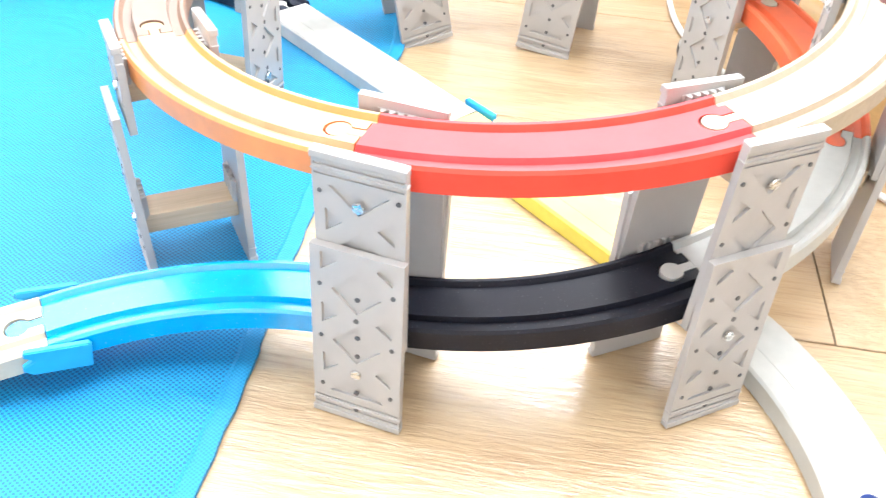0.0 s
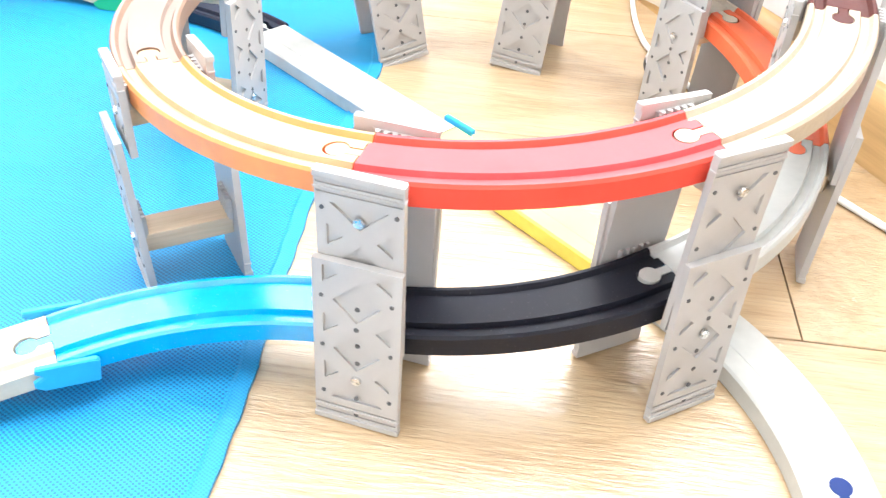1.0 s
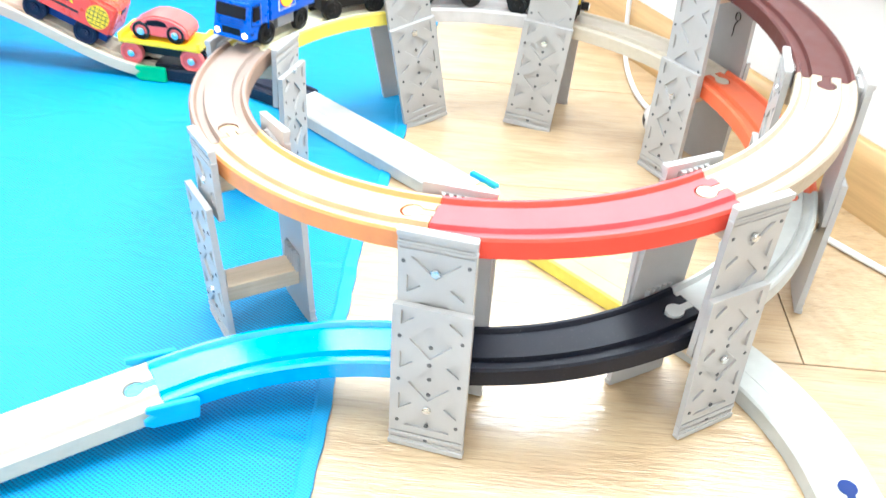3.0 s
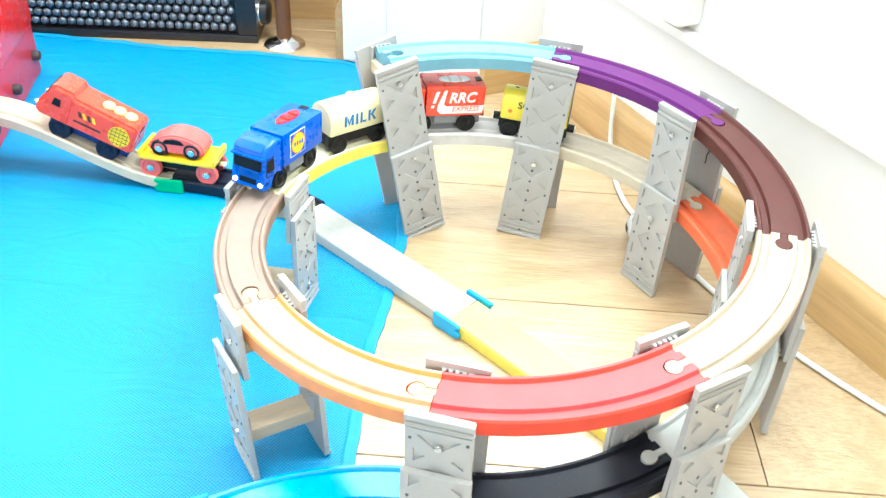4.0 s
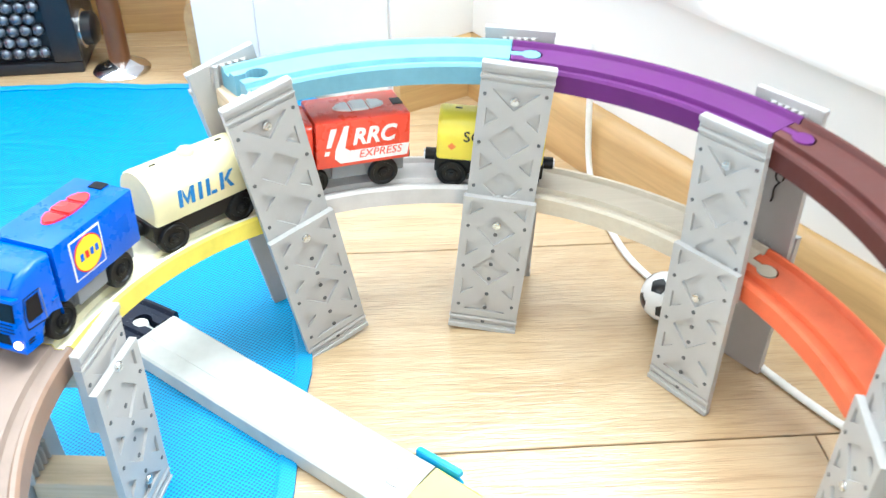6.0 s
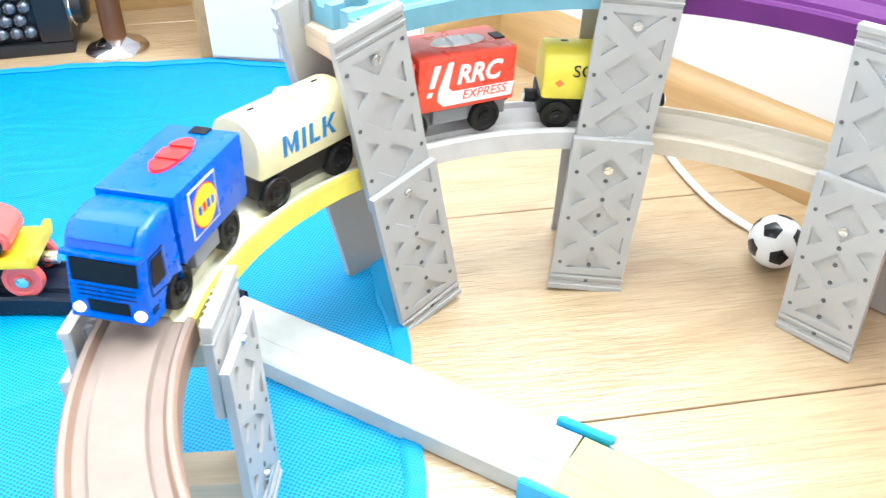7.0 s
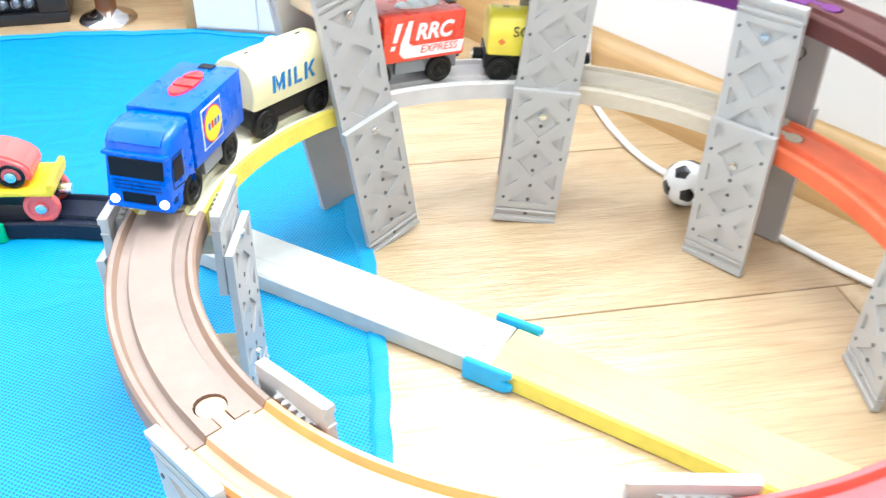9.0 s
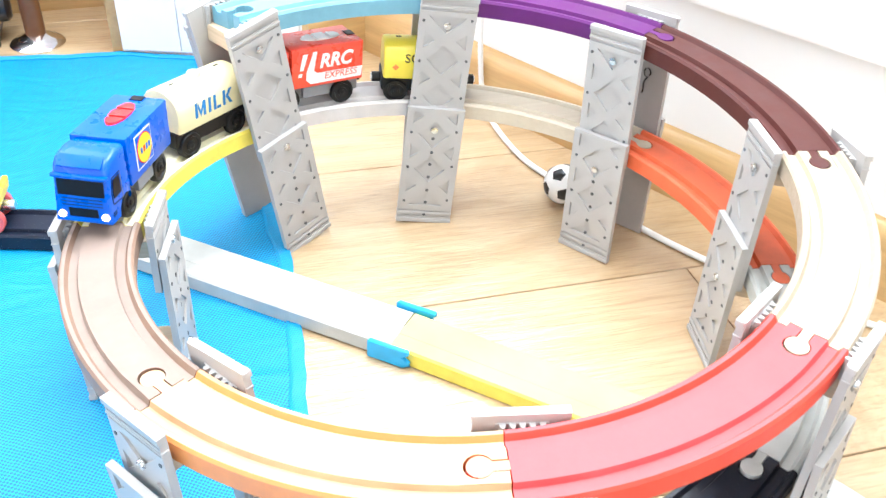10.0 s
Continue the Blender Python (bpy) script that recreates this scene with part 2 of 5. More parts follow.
M = dict(
    blue=painted("blue_gloss_paint", (0.0, 0.36, 0.76), 0.22, 1.0, speck=0.12, bump=0.25, orange_peel=True),
    black=painted("black_paint", (0.008, 0.009, 0.016), 0.42, 0.0, speck=0.1, spec=0.25),
    ink=painted("blue_black_paint", (0.007, 0.012, 0.028), 0.42, 0.0, speck=0.25, spec=0.3),
    white=painted("white_paint", (0.50, 0.508, 0.482), 0.50, 0.0, var=0.14, scale=35),
    coral=painted("coral_orange_paint", (0.76, 0.15, 0.06), 0.42, 0.1, spec=0.35),
    beech=wooden("pale_beech", (0.60, 0.53, 0.42), (0.56, 0.485, 0.375), 0.5, grain=0.25),
    beige=wooden("beige_beech", (0.475, 0.395, 0.295), (0.435, 0.355, 0.26), 0.5, grain=0.25),
    grey_track=painted("light_grey_paint", (0.585, 0.555, 0.535), 0.4),
    yellow=painted("yellow_paint", (0.82, 0.68, 0.10), 0.38, 0.15),
    taupe=painted("taupe_stain", (0.27, 0.175, 0.125), 0.5, spec=0.3),
    # Paler tops: overhead light washed into the paint colour; yellow and cream also worn.
    yellow_lit=painted("worn_lit_yellow_top", (0.80, 0.76, 0.57), 0.55, spec=0.3),
    cream_lit=painted("worn_lit_cream_yellow_top", (0.70, 0.595, 0.215), 0.55, spec=0.25, var=0.2, scale=14),
    orange_lit=painted("lit_orange_top", (0.535, 0.385, 0.23), 0.55, spec=0.25, var=0.2, scale=22),
    red_lit=painted("lit_red_top", (0.67, 0.10, 0.105), 0.55, spec=0.2),
    taupe_lit=painted("lit_taupe_top", (0.272, 0.208, 0.172), 0.55, spec=0.3),
    orange=painted("orange_paint", (0.74, 0.265, 0.072), 0.38, 0.15),
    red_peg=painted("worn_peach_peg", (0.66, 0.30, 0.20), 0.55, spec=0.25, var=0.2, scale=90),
    red=painted("red_paint", (0.70, 0.068, 0.042), 0.45, spec=0.3),
    brown=painted("dark_brown_paint", (0.086, 0.021, 0.0165), 0.46, spec=0.4),
    purple=painted("purple_paint", (0.115, 0.015, 0.142), 0.46, spec=0.33),
    sky=painted("light_blue_paint", (0.185, 0.385, 0.48), 0.42, spec=0.3),
    navy=painted("navy_paint", (0.006, 0.028, 0.15), 0.4, spec=0.3),
    plate=painted("grey_plastic", (0.428, 0.415, 0.402), 0.42, 0.0, 0.08, 0.35, 30.0),
    plate_dark=painted("rivet_dark_hole_shade", (0.10, 0.10, 0.105), 0.5),
    steel=painted("screw_steel", (0.72, 0.72, 0.71), 0.26, metal=0.95),
    chrome=painted("chrome", (0.8, 0.8, 0.82), 0.08, metal=1.0, bump=0.02),
    beam=wooden("raw_beech", (0.70, 0.575, 0.42), (0.585, 0.455, 0.31), 0.55),
    floor=laminate("oak_laminate", (0.55, 0.405, 0.235), (0.465, 0.32, 0.168)),
    under=painted("dark_joint", (0.10, 0.065, 0.035), 0.8),
    skirting=wooden("oak_skirting", (0.62, 0.41, 0.18), (0.46, 0.27, 0.09), 0.35, 0.5, 0, coat=0.3),
    wall=painted("white_wall_paint", (0.90, 0.89, 0.87), 0.7, var=0.03, scale=4, bump=0.3),
    cabinet=painted("white_lacquer", (0.84, 0.815, 0.79), 0.6, 0.0, 0.03, 0.05, 5, spec=0.3),
    mat=mesh_fabric("blue_mesh_fabric", (0.010, 0.335, 0.645), (0.002, 0.125, 0.31), 0.0030),
    hem=mesh_fabric("blue_hem_tape", (0.016, 0.310, 0.605), (0.006, 0.215, 0.46), 0.0024),
    truck_blue=painted("royal_blue_plastic", (0.0, 0.095, 0.58), 0.28, 0.15, 0.06, 0.03, spec=0.35),
    truck_red=painted("bright_red_plastic", (0.80, 0.07, 0.035), 0.28, 0.3, 0.06, 0.03),
    button_red=painted("red_button", (0.85, 0.02, 0.02), 0.25, 0.3, 0.05, 0.03),
    button_amber=painted("pale_amber_button", (0.85, 0.60, 0.25), 0.3, 0.2, 0.05, 0.03),
    knob=painted("dark_rubber_knob", (0.045, 0.035, 0.035), 0.55),
    button_white=painted("silver_button", (0.92, 0.90, 0.89), 0.3, 0.2, 0.05, 0.03),
    tyre=painted("black_wheel_plastic", (0.008, 0.008, 0.009), 0.4, 0.0, 0.1, 0.05, spec=0.3),
    chassis=painted("grey_chassis", (0.20, 0.205, 0.215), 0.5),
    glass=painted("dark_window", (0.005, 0.005, 0.008), 0.35, 0.0, 0.05, 0.0, spec=0.2),
    cream=painted("cream_paint", (0.80, 0.72, 0.42), 0.35, 0.2, 0.08),
    tank_yellow=painted("lemon_yellow_paint", (0.86, 0.70, 0.06), 0.33, 0.2, 0.08),
    lettering_blue=painted("blue_lettering", (0.02, 0.19, 0.48), 0.4),
    lettering_black=painted("black_lettering", (0.03, 0.025, 0.02), 0.45),
    lettering_white=painted("white_lettering", (0.85, 0.82, 0.80), 0.4),
    logo_yellow=painted("logo_yellow", (0.90, 0.62, 0.02), 0.4),
    sign_orange=painted("hazard_orange", (0.82, 0.22, 0.05), 0.4),
    ball_white=painted("ball_white", (0.86, 0.86, 0.85), 0.25, 0.2, 0.03),
    ball_black=painted("ball_black", (0.012, 0.012, 0.016), 0.3, 0.1),
    cable=painted("white_cable_plastic", (0.82, 0.82, 0.80), 0.4),
    clip_blue=painted("blue_clip_plastic", (0.03, 0.40, 0.76), 0.4),
    clip_green=painted("green_clip_plastic", (0.02, 0.42, 0.18), 0.4),
    case=painted("black_case", (0.015, 0.016, 0.02), 0.35),
    bead=painted("silver_beads", (0.14, 0.165, 0.20), 0.26, 0.0, 0.4, 0.05, 90, metal=0.6),
    pole=painted("brown_metal", (0.18, 0.075, 0.03), 0.35, metal=0.3),
    headlight=glowing("lit_headlight", (1.0, 0.60, 0.50), 4.0),
    shell_red=painted("red_box_plastic", (0.70, 0.03, 0.05), 0.4, 0.2, 0.08),
    faded_red=painted("faded_red_paint", (0.78, 0.125, 0.11), 0.36, 0.2, 0.08),
    wheel_navy=painted("dark_navy_wheel_plastic", (0.007, 0.011, 0.035), 0.4, spec=0.3),
)


# ---- building helpers ----
def mesh_ob(name, bm, mat, parent=None, label="", smooth=False):
    me = bpy.data.meshes.new(name)
    bmesh.ops.recalc_face_normals(bm, faces=bm.faces)
    bm.to_mesh(me)
    bm.free()
    mats = mat if isinstance(mat, (list, tuple)) else [mat]
    for one in mats:
        me.materials.append(one)
    if smooth:
        for p in me.polygons:
            p.use_smooth = True
        me.set_sharp_from_angle(angle=radians(40))
    ob = new(name, me)
    if parent is not None:
        ob.parent = parent
    if label:
        ob["label"] = label
    return ob


def part(name, bm, mat, parent, label="", smooth=False):
    return mesh_ob(name, bm, mat, parent, label, smooth)


def thing(name, label, category, group="", m=None):
    ob = new(name)
    ob.empty_display_size = 0.02
    tagged(ob, label, category, group)
    if m is not None:
        ob.matrix_world = m
    return ob


def add_box(bm, lo, hi, bevel=0.0, m=None):
    made = bmesh.ops.create_cube(bm, size=1.0)["verts"]
    lo, hi = Vector(lo), Vector(hi)
    for v in made:
        v.co = Vector([(a + b) / 2 + c * (b - a) for a, b, c in zip(lo, hi, v.co)])
    if bevel:
        edges = list({e for v in made for e in v.link_edges})
        made = list({v for f in bmesh.ops.bevel(bm, geom=edges, offset=bevel, segments=2, affect="EDGES", profile=0.6)["faces"] for v in f.verts} | {v for v in made if v.is_valid})
    if m is not None:
        bmesh.ops.transform(bm, matrix=m, verts=made)
    return made


def boxed(lo, hi, bevel=0.0, m=None):
    bm = bmesh.new()
    add_box(bm, lo, hi, bevel, m)
    return bm


def add_cyl(bm, r, depth, m, seg=24, r2=None):
    return bmesh.ops.create_cone(bm, cap_ends=True, segments=seg, radius1=r, radius2=r if r2 is None else r2, depth=depth, matrix=m)["verts"]


def add_prism(bm, outline, h0, h1, fn=None, top=0):
    """A solid from a plane outline (x, y), from height h0 to h1, bent by fn."""
    fn = fn or (lambda x, y, h: (x, y, h))
    lo = [bm.verts.new(fn(x, y, h0)) for x, y in outline]
    hi = [bm.verts.new(fn(x, y, h1)) for x, y in outline]
    bm.faces.new(hi).material_index = top
    bm.faces.new(list(reversed(lo)))
    for i in range(len(lo)):
        j = (i + 1) % len(lo)
        bm.faces.new([lo[i], lo[j], hi[j], hi[i]])


def add_lathe(bm, profile, m, seg=24):
    """A turned solid: profile of (radius, along), turned round local x."""
    rings = []
    for r, a in profile:
        rings.append([bm.verts.new(m @ Vector((a, r * math.cos(2 * math.pi * k / seg), r * math.sin(2 * math.pi * k / seg)))) for k in range(seg)])
    for a, b in zip(rings, rings[1:]):
        for k in range(seg):
            bm.faces.new([a[k], a[(k + 1) % seg], b[(k + 1) % seg], b[k]])
    bm.faces.new(rings[0])
    bm.faces.new(list(reversed(rings[-1])))


def lettering(name, text, height, m, mat, parent, bold=0.0, extrude=0.0003, shear=0.0, squeeze=1.0, align="CENTER"):
    c = bpy.data.curves.new(name, "FONT")
    c.body, c.size, c.extrude, c.offset, c.shear, c.align_x, c.align_y = text, height * 1.4, extrude, bold, shear, align, "CENTER"
    c.resolution_u = 3
    tmp = new(name + "_shape", c)
    me = bpy.data.meshes.new_from_object(tmp.evaluated_get(bpy.context.evaluated_depsgraph_get()))
    bpy.data.objects.remove(tmp)
    bpy.data.curves.remove(c)
    me.materials.clear()
    me.materials.append(mat)
    me.transform(m @ Matrix.Diagonal((squeeze, 1, 1, 1)))
    ob = new(name, me)
    ob.parent = parent
    return ob


def polar(r, deg):
    return Vector((r * math.cos(radians(deg)), r * math.sin(radians(deg)), 0))


# ---- track ----
RAD, HALF, THICK = 0.2013, 0.0189, 0.012
PLAT = 0.0088
PROFILE = [(-HALF, -THICK), (-HALF, -0.0016), (-HALF + 0.0012, 0), (-0.0158, 0), (-0.0141, -0.0028), (-0.0098, -0.0028), (-PLAT, 0),
           (PLAT, 0), (0.0098, -0.0028), (0.0141, -0.0028), (0.0158, 0), (HALF - 0.0012, 0), (HALF, -0.0016), (HALF, -THICK)]


def arc(centre, start, sweep, z0, z1, radius=RAD):
    """Way along an arc; start and sweep in degrees, sweep > 0 turns left."""
    length = radius * abs(radians(sweep))
    side = 1 if sweep > 0 else -1

    def fn(s, w, h):
        a = start + sweep * s / length
        p = Vector(centre).to_3d() + polar(radius - side * w, a)
        k = s / length
        return (p.x, p.y, z0 + (z1 - z0) * k + h)

    return fn, length


def straight(a, b, z0, z1):
    a, b = Vector(a), Vector(b)
    u = (b - a).normalized()
    length = (b - a).length

    def fn(s, w, h):
        p = a + u * s + Vector((-u.y, u.x)) * w
        return (p.x, p.y, z0 + (z1 - z0) * s / length + h)

    return fn, length


def add_sweep(bm, profile, fn, s0, s1, steps, tops=()):
    rings = [[bm.verts.new(fn(s0 + (s1 - s0) * i / steps, w, h)) for w, h in profile] for i in range(steps + 1)]
    n = len(profile)
    for a, b in zip(rings, rings[1:]):
        for i in range(n):
            j = (i + 1) % n
            bm.faces.new([a[i], a[j], b[j], b[i]]).material_index = 1 if i in tops else 0
    bm.faces.new(rings[0])
    bm.faces.new(list(reversed(rings[-1])))


def keyhole(tip, sign, neck, r, reach):
    """Outline points of a round-headed peg that stands off the line s = tip."""
    c = tip + sign * reach
    a0 = math.asin(neck / r)
    pts = [(tip, neck)]
    for i in range(15):
        a = a0 + (2 * math.pi - 2 * a0) * i / 14
        pts.append((c - sign * r * math.cos(a), r * math.sin(a)))
    pts.append((tip, -neck))
    return pts


FLAT = [(-HALF, -THICK), (-HALF, -0.0014), (-HALF + 0.0014, 0), (-0.0062, 0), (-0.0060, -0.0003), (-0.0056, -0.0003), (-0.0054, 0),
        (HALF - 0.0014, 0), (HALF, -0.0014), (HALF, -THICK)]


def flat_track(name, label, mats, way, peg_top=-0.0006, seam=False, group="train track pieces"):
    """A piece lying with its smooth underside up; the joint shows as a curved line at its end."""
    fn, length = way
    bm = bmesh.new()
    add_sweep(bm, FLAT, fn, 0, length, max(6, int(length / 0.006)), (2, 3, 4, 5, 6))
    t = thing(name, label, "train track", group)
    part("track_bed", bm, list(mats), t)
    bm = bmesh.new()
    add_prism(bm, keyhole(0, -1, 0.0024, 0.0055, 0.0118), -THICK, peg_top, fn, 1)
    part("joint_peg", bm, list(mats), t)
    if seam:
        bm = bmesh.new()
        line = keyhole(length, -1, 0.0030, 0.0062, 0.0118)
        for (p, q), (u, v) in zip(line, line[1:]):
            d = Vector((u - p, v - q)).normalized() * 0.00016
            add_prism(bm, [(p - d.y, q + d.x), (p + d.y, q - d.x), (u + d.y, v - d.x), (u - d.y, v + d.x)], -0.0004, 0.00012, fn)
        part("joint_seam", bm, M["chassis"], t, "thin dark seam of the joint")
    return t


def track_piece(name, label, mat, way, peg=True, hole=True, peg_mat=None, group="train track pieces"):
    """One piece of track; mat may be a pair: the painted edges and the running surface, coloured paler as if lit."""
    mats = list(mat) if isinstance(mat, (list, tuple)) else [mat, mat]
    fn, length = way
    bm = bmesh.new()
    steps = max(6, int(length / 0.006))
    # segments facing up, which take the second, light-paled material
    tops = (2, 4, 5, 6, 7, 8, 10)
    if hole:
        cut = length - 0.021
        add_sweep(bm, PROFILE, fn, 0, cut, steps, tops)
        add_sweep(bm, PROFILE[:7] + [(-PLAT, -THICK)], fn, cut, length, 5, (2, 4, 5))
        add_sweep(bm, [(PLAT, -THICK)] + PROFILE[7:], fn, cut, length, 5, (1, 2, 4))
        k = keyhole(length, -1, 0.0030, 0.0062, 0.0118)
        add_prism(bm, [(cut, PLAT), (cut, -PLAT), (length, -PLAT)] + list(reversed(k)) + [(length, PLAT)], -THICK, 0, fn, 1)
    else:
        add_sweep(bm, PROFILE, fn, 0, length, steps, tops)
    t = thing(name, label, "train track", group)
    part("track_bed", bm, mats, t)
    if peg:
        bm = bmesh.new()
        add_prism(bm, keyhole(0, -1, 0.0024, 0.0055, 0.0118), -THICK, -0.0002, fn, 1)
        part("joint_peg", bm, [mats[0], peg_mat or mats[1]], t)
    return t


# joints every 45 degrees round the spiral, lower turn then upper turn
JOINT = [255 + 45 * k for k in range(15)]
JZ = [0.0495, 0.0718, 0.0808, 0.0922, 0.1006, 0.1089, 0.1181, 0.1266, 0.1400, 0.1530, 0.1632, 0.1757, 0.1822, 0.1852]
SPIRAL = [
    ("curved_track", "black painted wooden curved train track", "black"),
    ("curved_track", "white painted wooden curved train track", "white"),
    ("curved_track", "coral orange curved train track on grey towers", "coral"),
    ("curved_track", "plain pale beech curved train track", "beech"),
    ("curved_track", "light grey curved train track on grey towers", "grey_track"),
    ("curved_track", "yellow curved train track on grey towers", "yellow"),
    ("curved_track", "taupe brown curved train track on grey towers", "taupe"),
    ("curved_track", "orange curved train track on grey towers", "orange"),
    ("curved_track", "red curved train track on grey towers", "red"),
    ("curved_track", "plain beige wooden curved train track", "beige"),
    ("curved_track", "dark brown curved train track on grey towers", "brown"),
    ("curved_track", "purple curved train track on grey towers", "purple"),
    ("curved_track", "light blue end piece of curved train track", "sky"),
]
for k, (nm, lab, mt) in enumerate(SPIRAL):
    track_piece(nm, lab, (M[mt], M.get(mt + "_lit", M[mt])), arc((0, 0), JOINT[k] + 0.08, 44.84, JZ[k], JZ[k + 1]), peg_mat=M.get(mt + "_peg"))


def spiral_z(deg):
    """Top of the track at an angle counted along the spiral."""
    k = max(0, min(len(JZ) - 2, int((deg - 255) // 45)))
    return JZ[k] + (JZ[k + 1] - JZ[k]) * (deg - JOINT[k]) / 45


# the way down to the mat
OFF = polar(2 * RAD, 255)
blue_end = OFF.to_2d() + polar(RAD, 120).to_2d()
track_piece("curved_track", "glossy blue curved train track sloping down", M["blue"], arc(OFF.to_2d(), 120, -44.8, 0.0300, 0.0495), peg=True)
u210 = polar(1, 210).to_2d()
track_piece("straight_track", "plain wooden straight train track sloping to the mat", M["beech"], straight(blue_end + u210 * 0.216, blue_end + u210 * 0.0004, 0.0145, 0.0300), peg=False)

# track across the floor under the spiral
U = Vector((0.726, -0.687)).normalized()
U_ON = Vector((0.693, -0.721)).normalized()
MID = Vector((-0.0238, 0.0308))
flat_track("straight_track", "white straight train track lying on mat and floor", (M["white"], M["white"]), straight(MID - U * 0.2105, MID - U * 0.0003, 0.0145, 0.0130), seam=True)
flat_track("straight_track", "pale yellow straight train track on the floor", (M["yellow"], M["cream_lit"]), straight(MID + U_ON * 0.0003, MID + U_ON * 0.2105, 0.0130, 0.0125))
flat_track("curved_track", "white curved train track lying on the floor", (M["white"], M["white"]), arc((-0.0185, -0.2668), 45.5, -45.2, 0.0125, 0.0125))
flat_track("straight_track", "royal blue straight train track on the floor", (M["navy"], M["navy"]), straight((0.1828, -0.2680), (0.1828, -0.41), 0.0125, 0.0125), 0.0005)
BC, BR = Vector((-0.3462, -0.0272)), 0.268
track_piece("curved_track", "blue-black curved train track lying on the blue mat", M["ink"], arc(BC, 85.5, -35.3, 0.0145, 0.0145, BR))

# ramp up to the red box
RJ = Vector((-0.3245, 0.2406))
RU = polar(1, 173).to_2d()


def ramp_z(d):
    t = max(0.0, min(1.0, d / 0.20))
    return 0.0145 + 0.0595 * math.sin(t * math.pi / 2) ** 1.8


def ramp_way(s, w, h):
    d = 0.198 - s
    p = RJ + RU * d + Vector((RU.y, -RU.x)) * w
    return (p.x, p.y, ramp_z(d) + h)


track_piece("ramp_track", "plain wooden ascending train track ramp", M["beech"], (ramp_way, 0.198), peg=False, hole=True)


def clip(mat, at, u, z0, label, drop=0.0):
    """Joint clip: a base under the track and two raised cheeks."""
    t = thing("track_clip", label, "track clip")
    u = Vector(u).normalized()
    m = Matrix.Translation((at[0], at[1], z0)) @ Matrix.Rotation(math.atan2(u.y, u.x), 4, "Z") @ Matrix.Rotation(drop, 4, "Y")
    for y in (-1, 1):
        bm = bmesh.new()
        outline = [(-0.0150, -0.0128), (-0.0143, -0.0135), (0.0110, -0.0135), (0.0155, -0.0105), (0.0155, -0.0080), (0.0105, -0.0045), (0.0150, -0.0020), (0.0147, 0.0008), (0.0135, 0.0012), (-0.0135, 0.0012), (-0.0150, -0.0002)]
        add_prism(bm, outline, -0.0018, 0.0018, lambda a, b, h: m @ Vector((a, y * 0.0218 - h, b)))
        bmesh.ops.recalc_face_normals(bm, faces=bm.faces)
        bmesh.ops.bevel(bm, geom=[e for e in bm.edges if e.is_manifold and e.calc_face_angle(0) > 1.3], offset=0.0006, segments=2, affect="EDGES")
        part("cheek", bm, mat, t, smooth=True)
    part("base", boxed((-0.0150, -0.0202, -0.0138), (0.0150, 0.0202, -0.0121), 0.0004, m), mat, t)
    return t


clip(M["clip_blue"], MID, U, 0.0142, "light blue plastic clip joining two straight tracks")
clip(M["clip_blue"], blue_end - u210 * 0.004, u210, 0.0302, "light blue plastic clip under the sloping track", -0.13)
clip(M["clip_green"], RJ, RU, 0.0152, "green plastic clip joining black track and ramp")


# ---- support towers ----
PW, PH, PT = 0.0435, 0.100, 0.004


def poly_face_with_holes(bm, outer, holes, y):
    loops = []
    for pts in [outer] + holes:
        vs = [bm.verts.new((x, y, z)) for x, z in pts]
        loops.append(vs)
    edges = []
    for vs in loops:
        for i in range(len(vs)):
            edges.append(bm.edges.new((vs[i], vs[(i + 1) % len(vs)])))
    bmesh.ops.triangle_fill(bm, use_beauty=True, use_dissolve=True, edges=edges)
    return loops


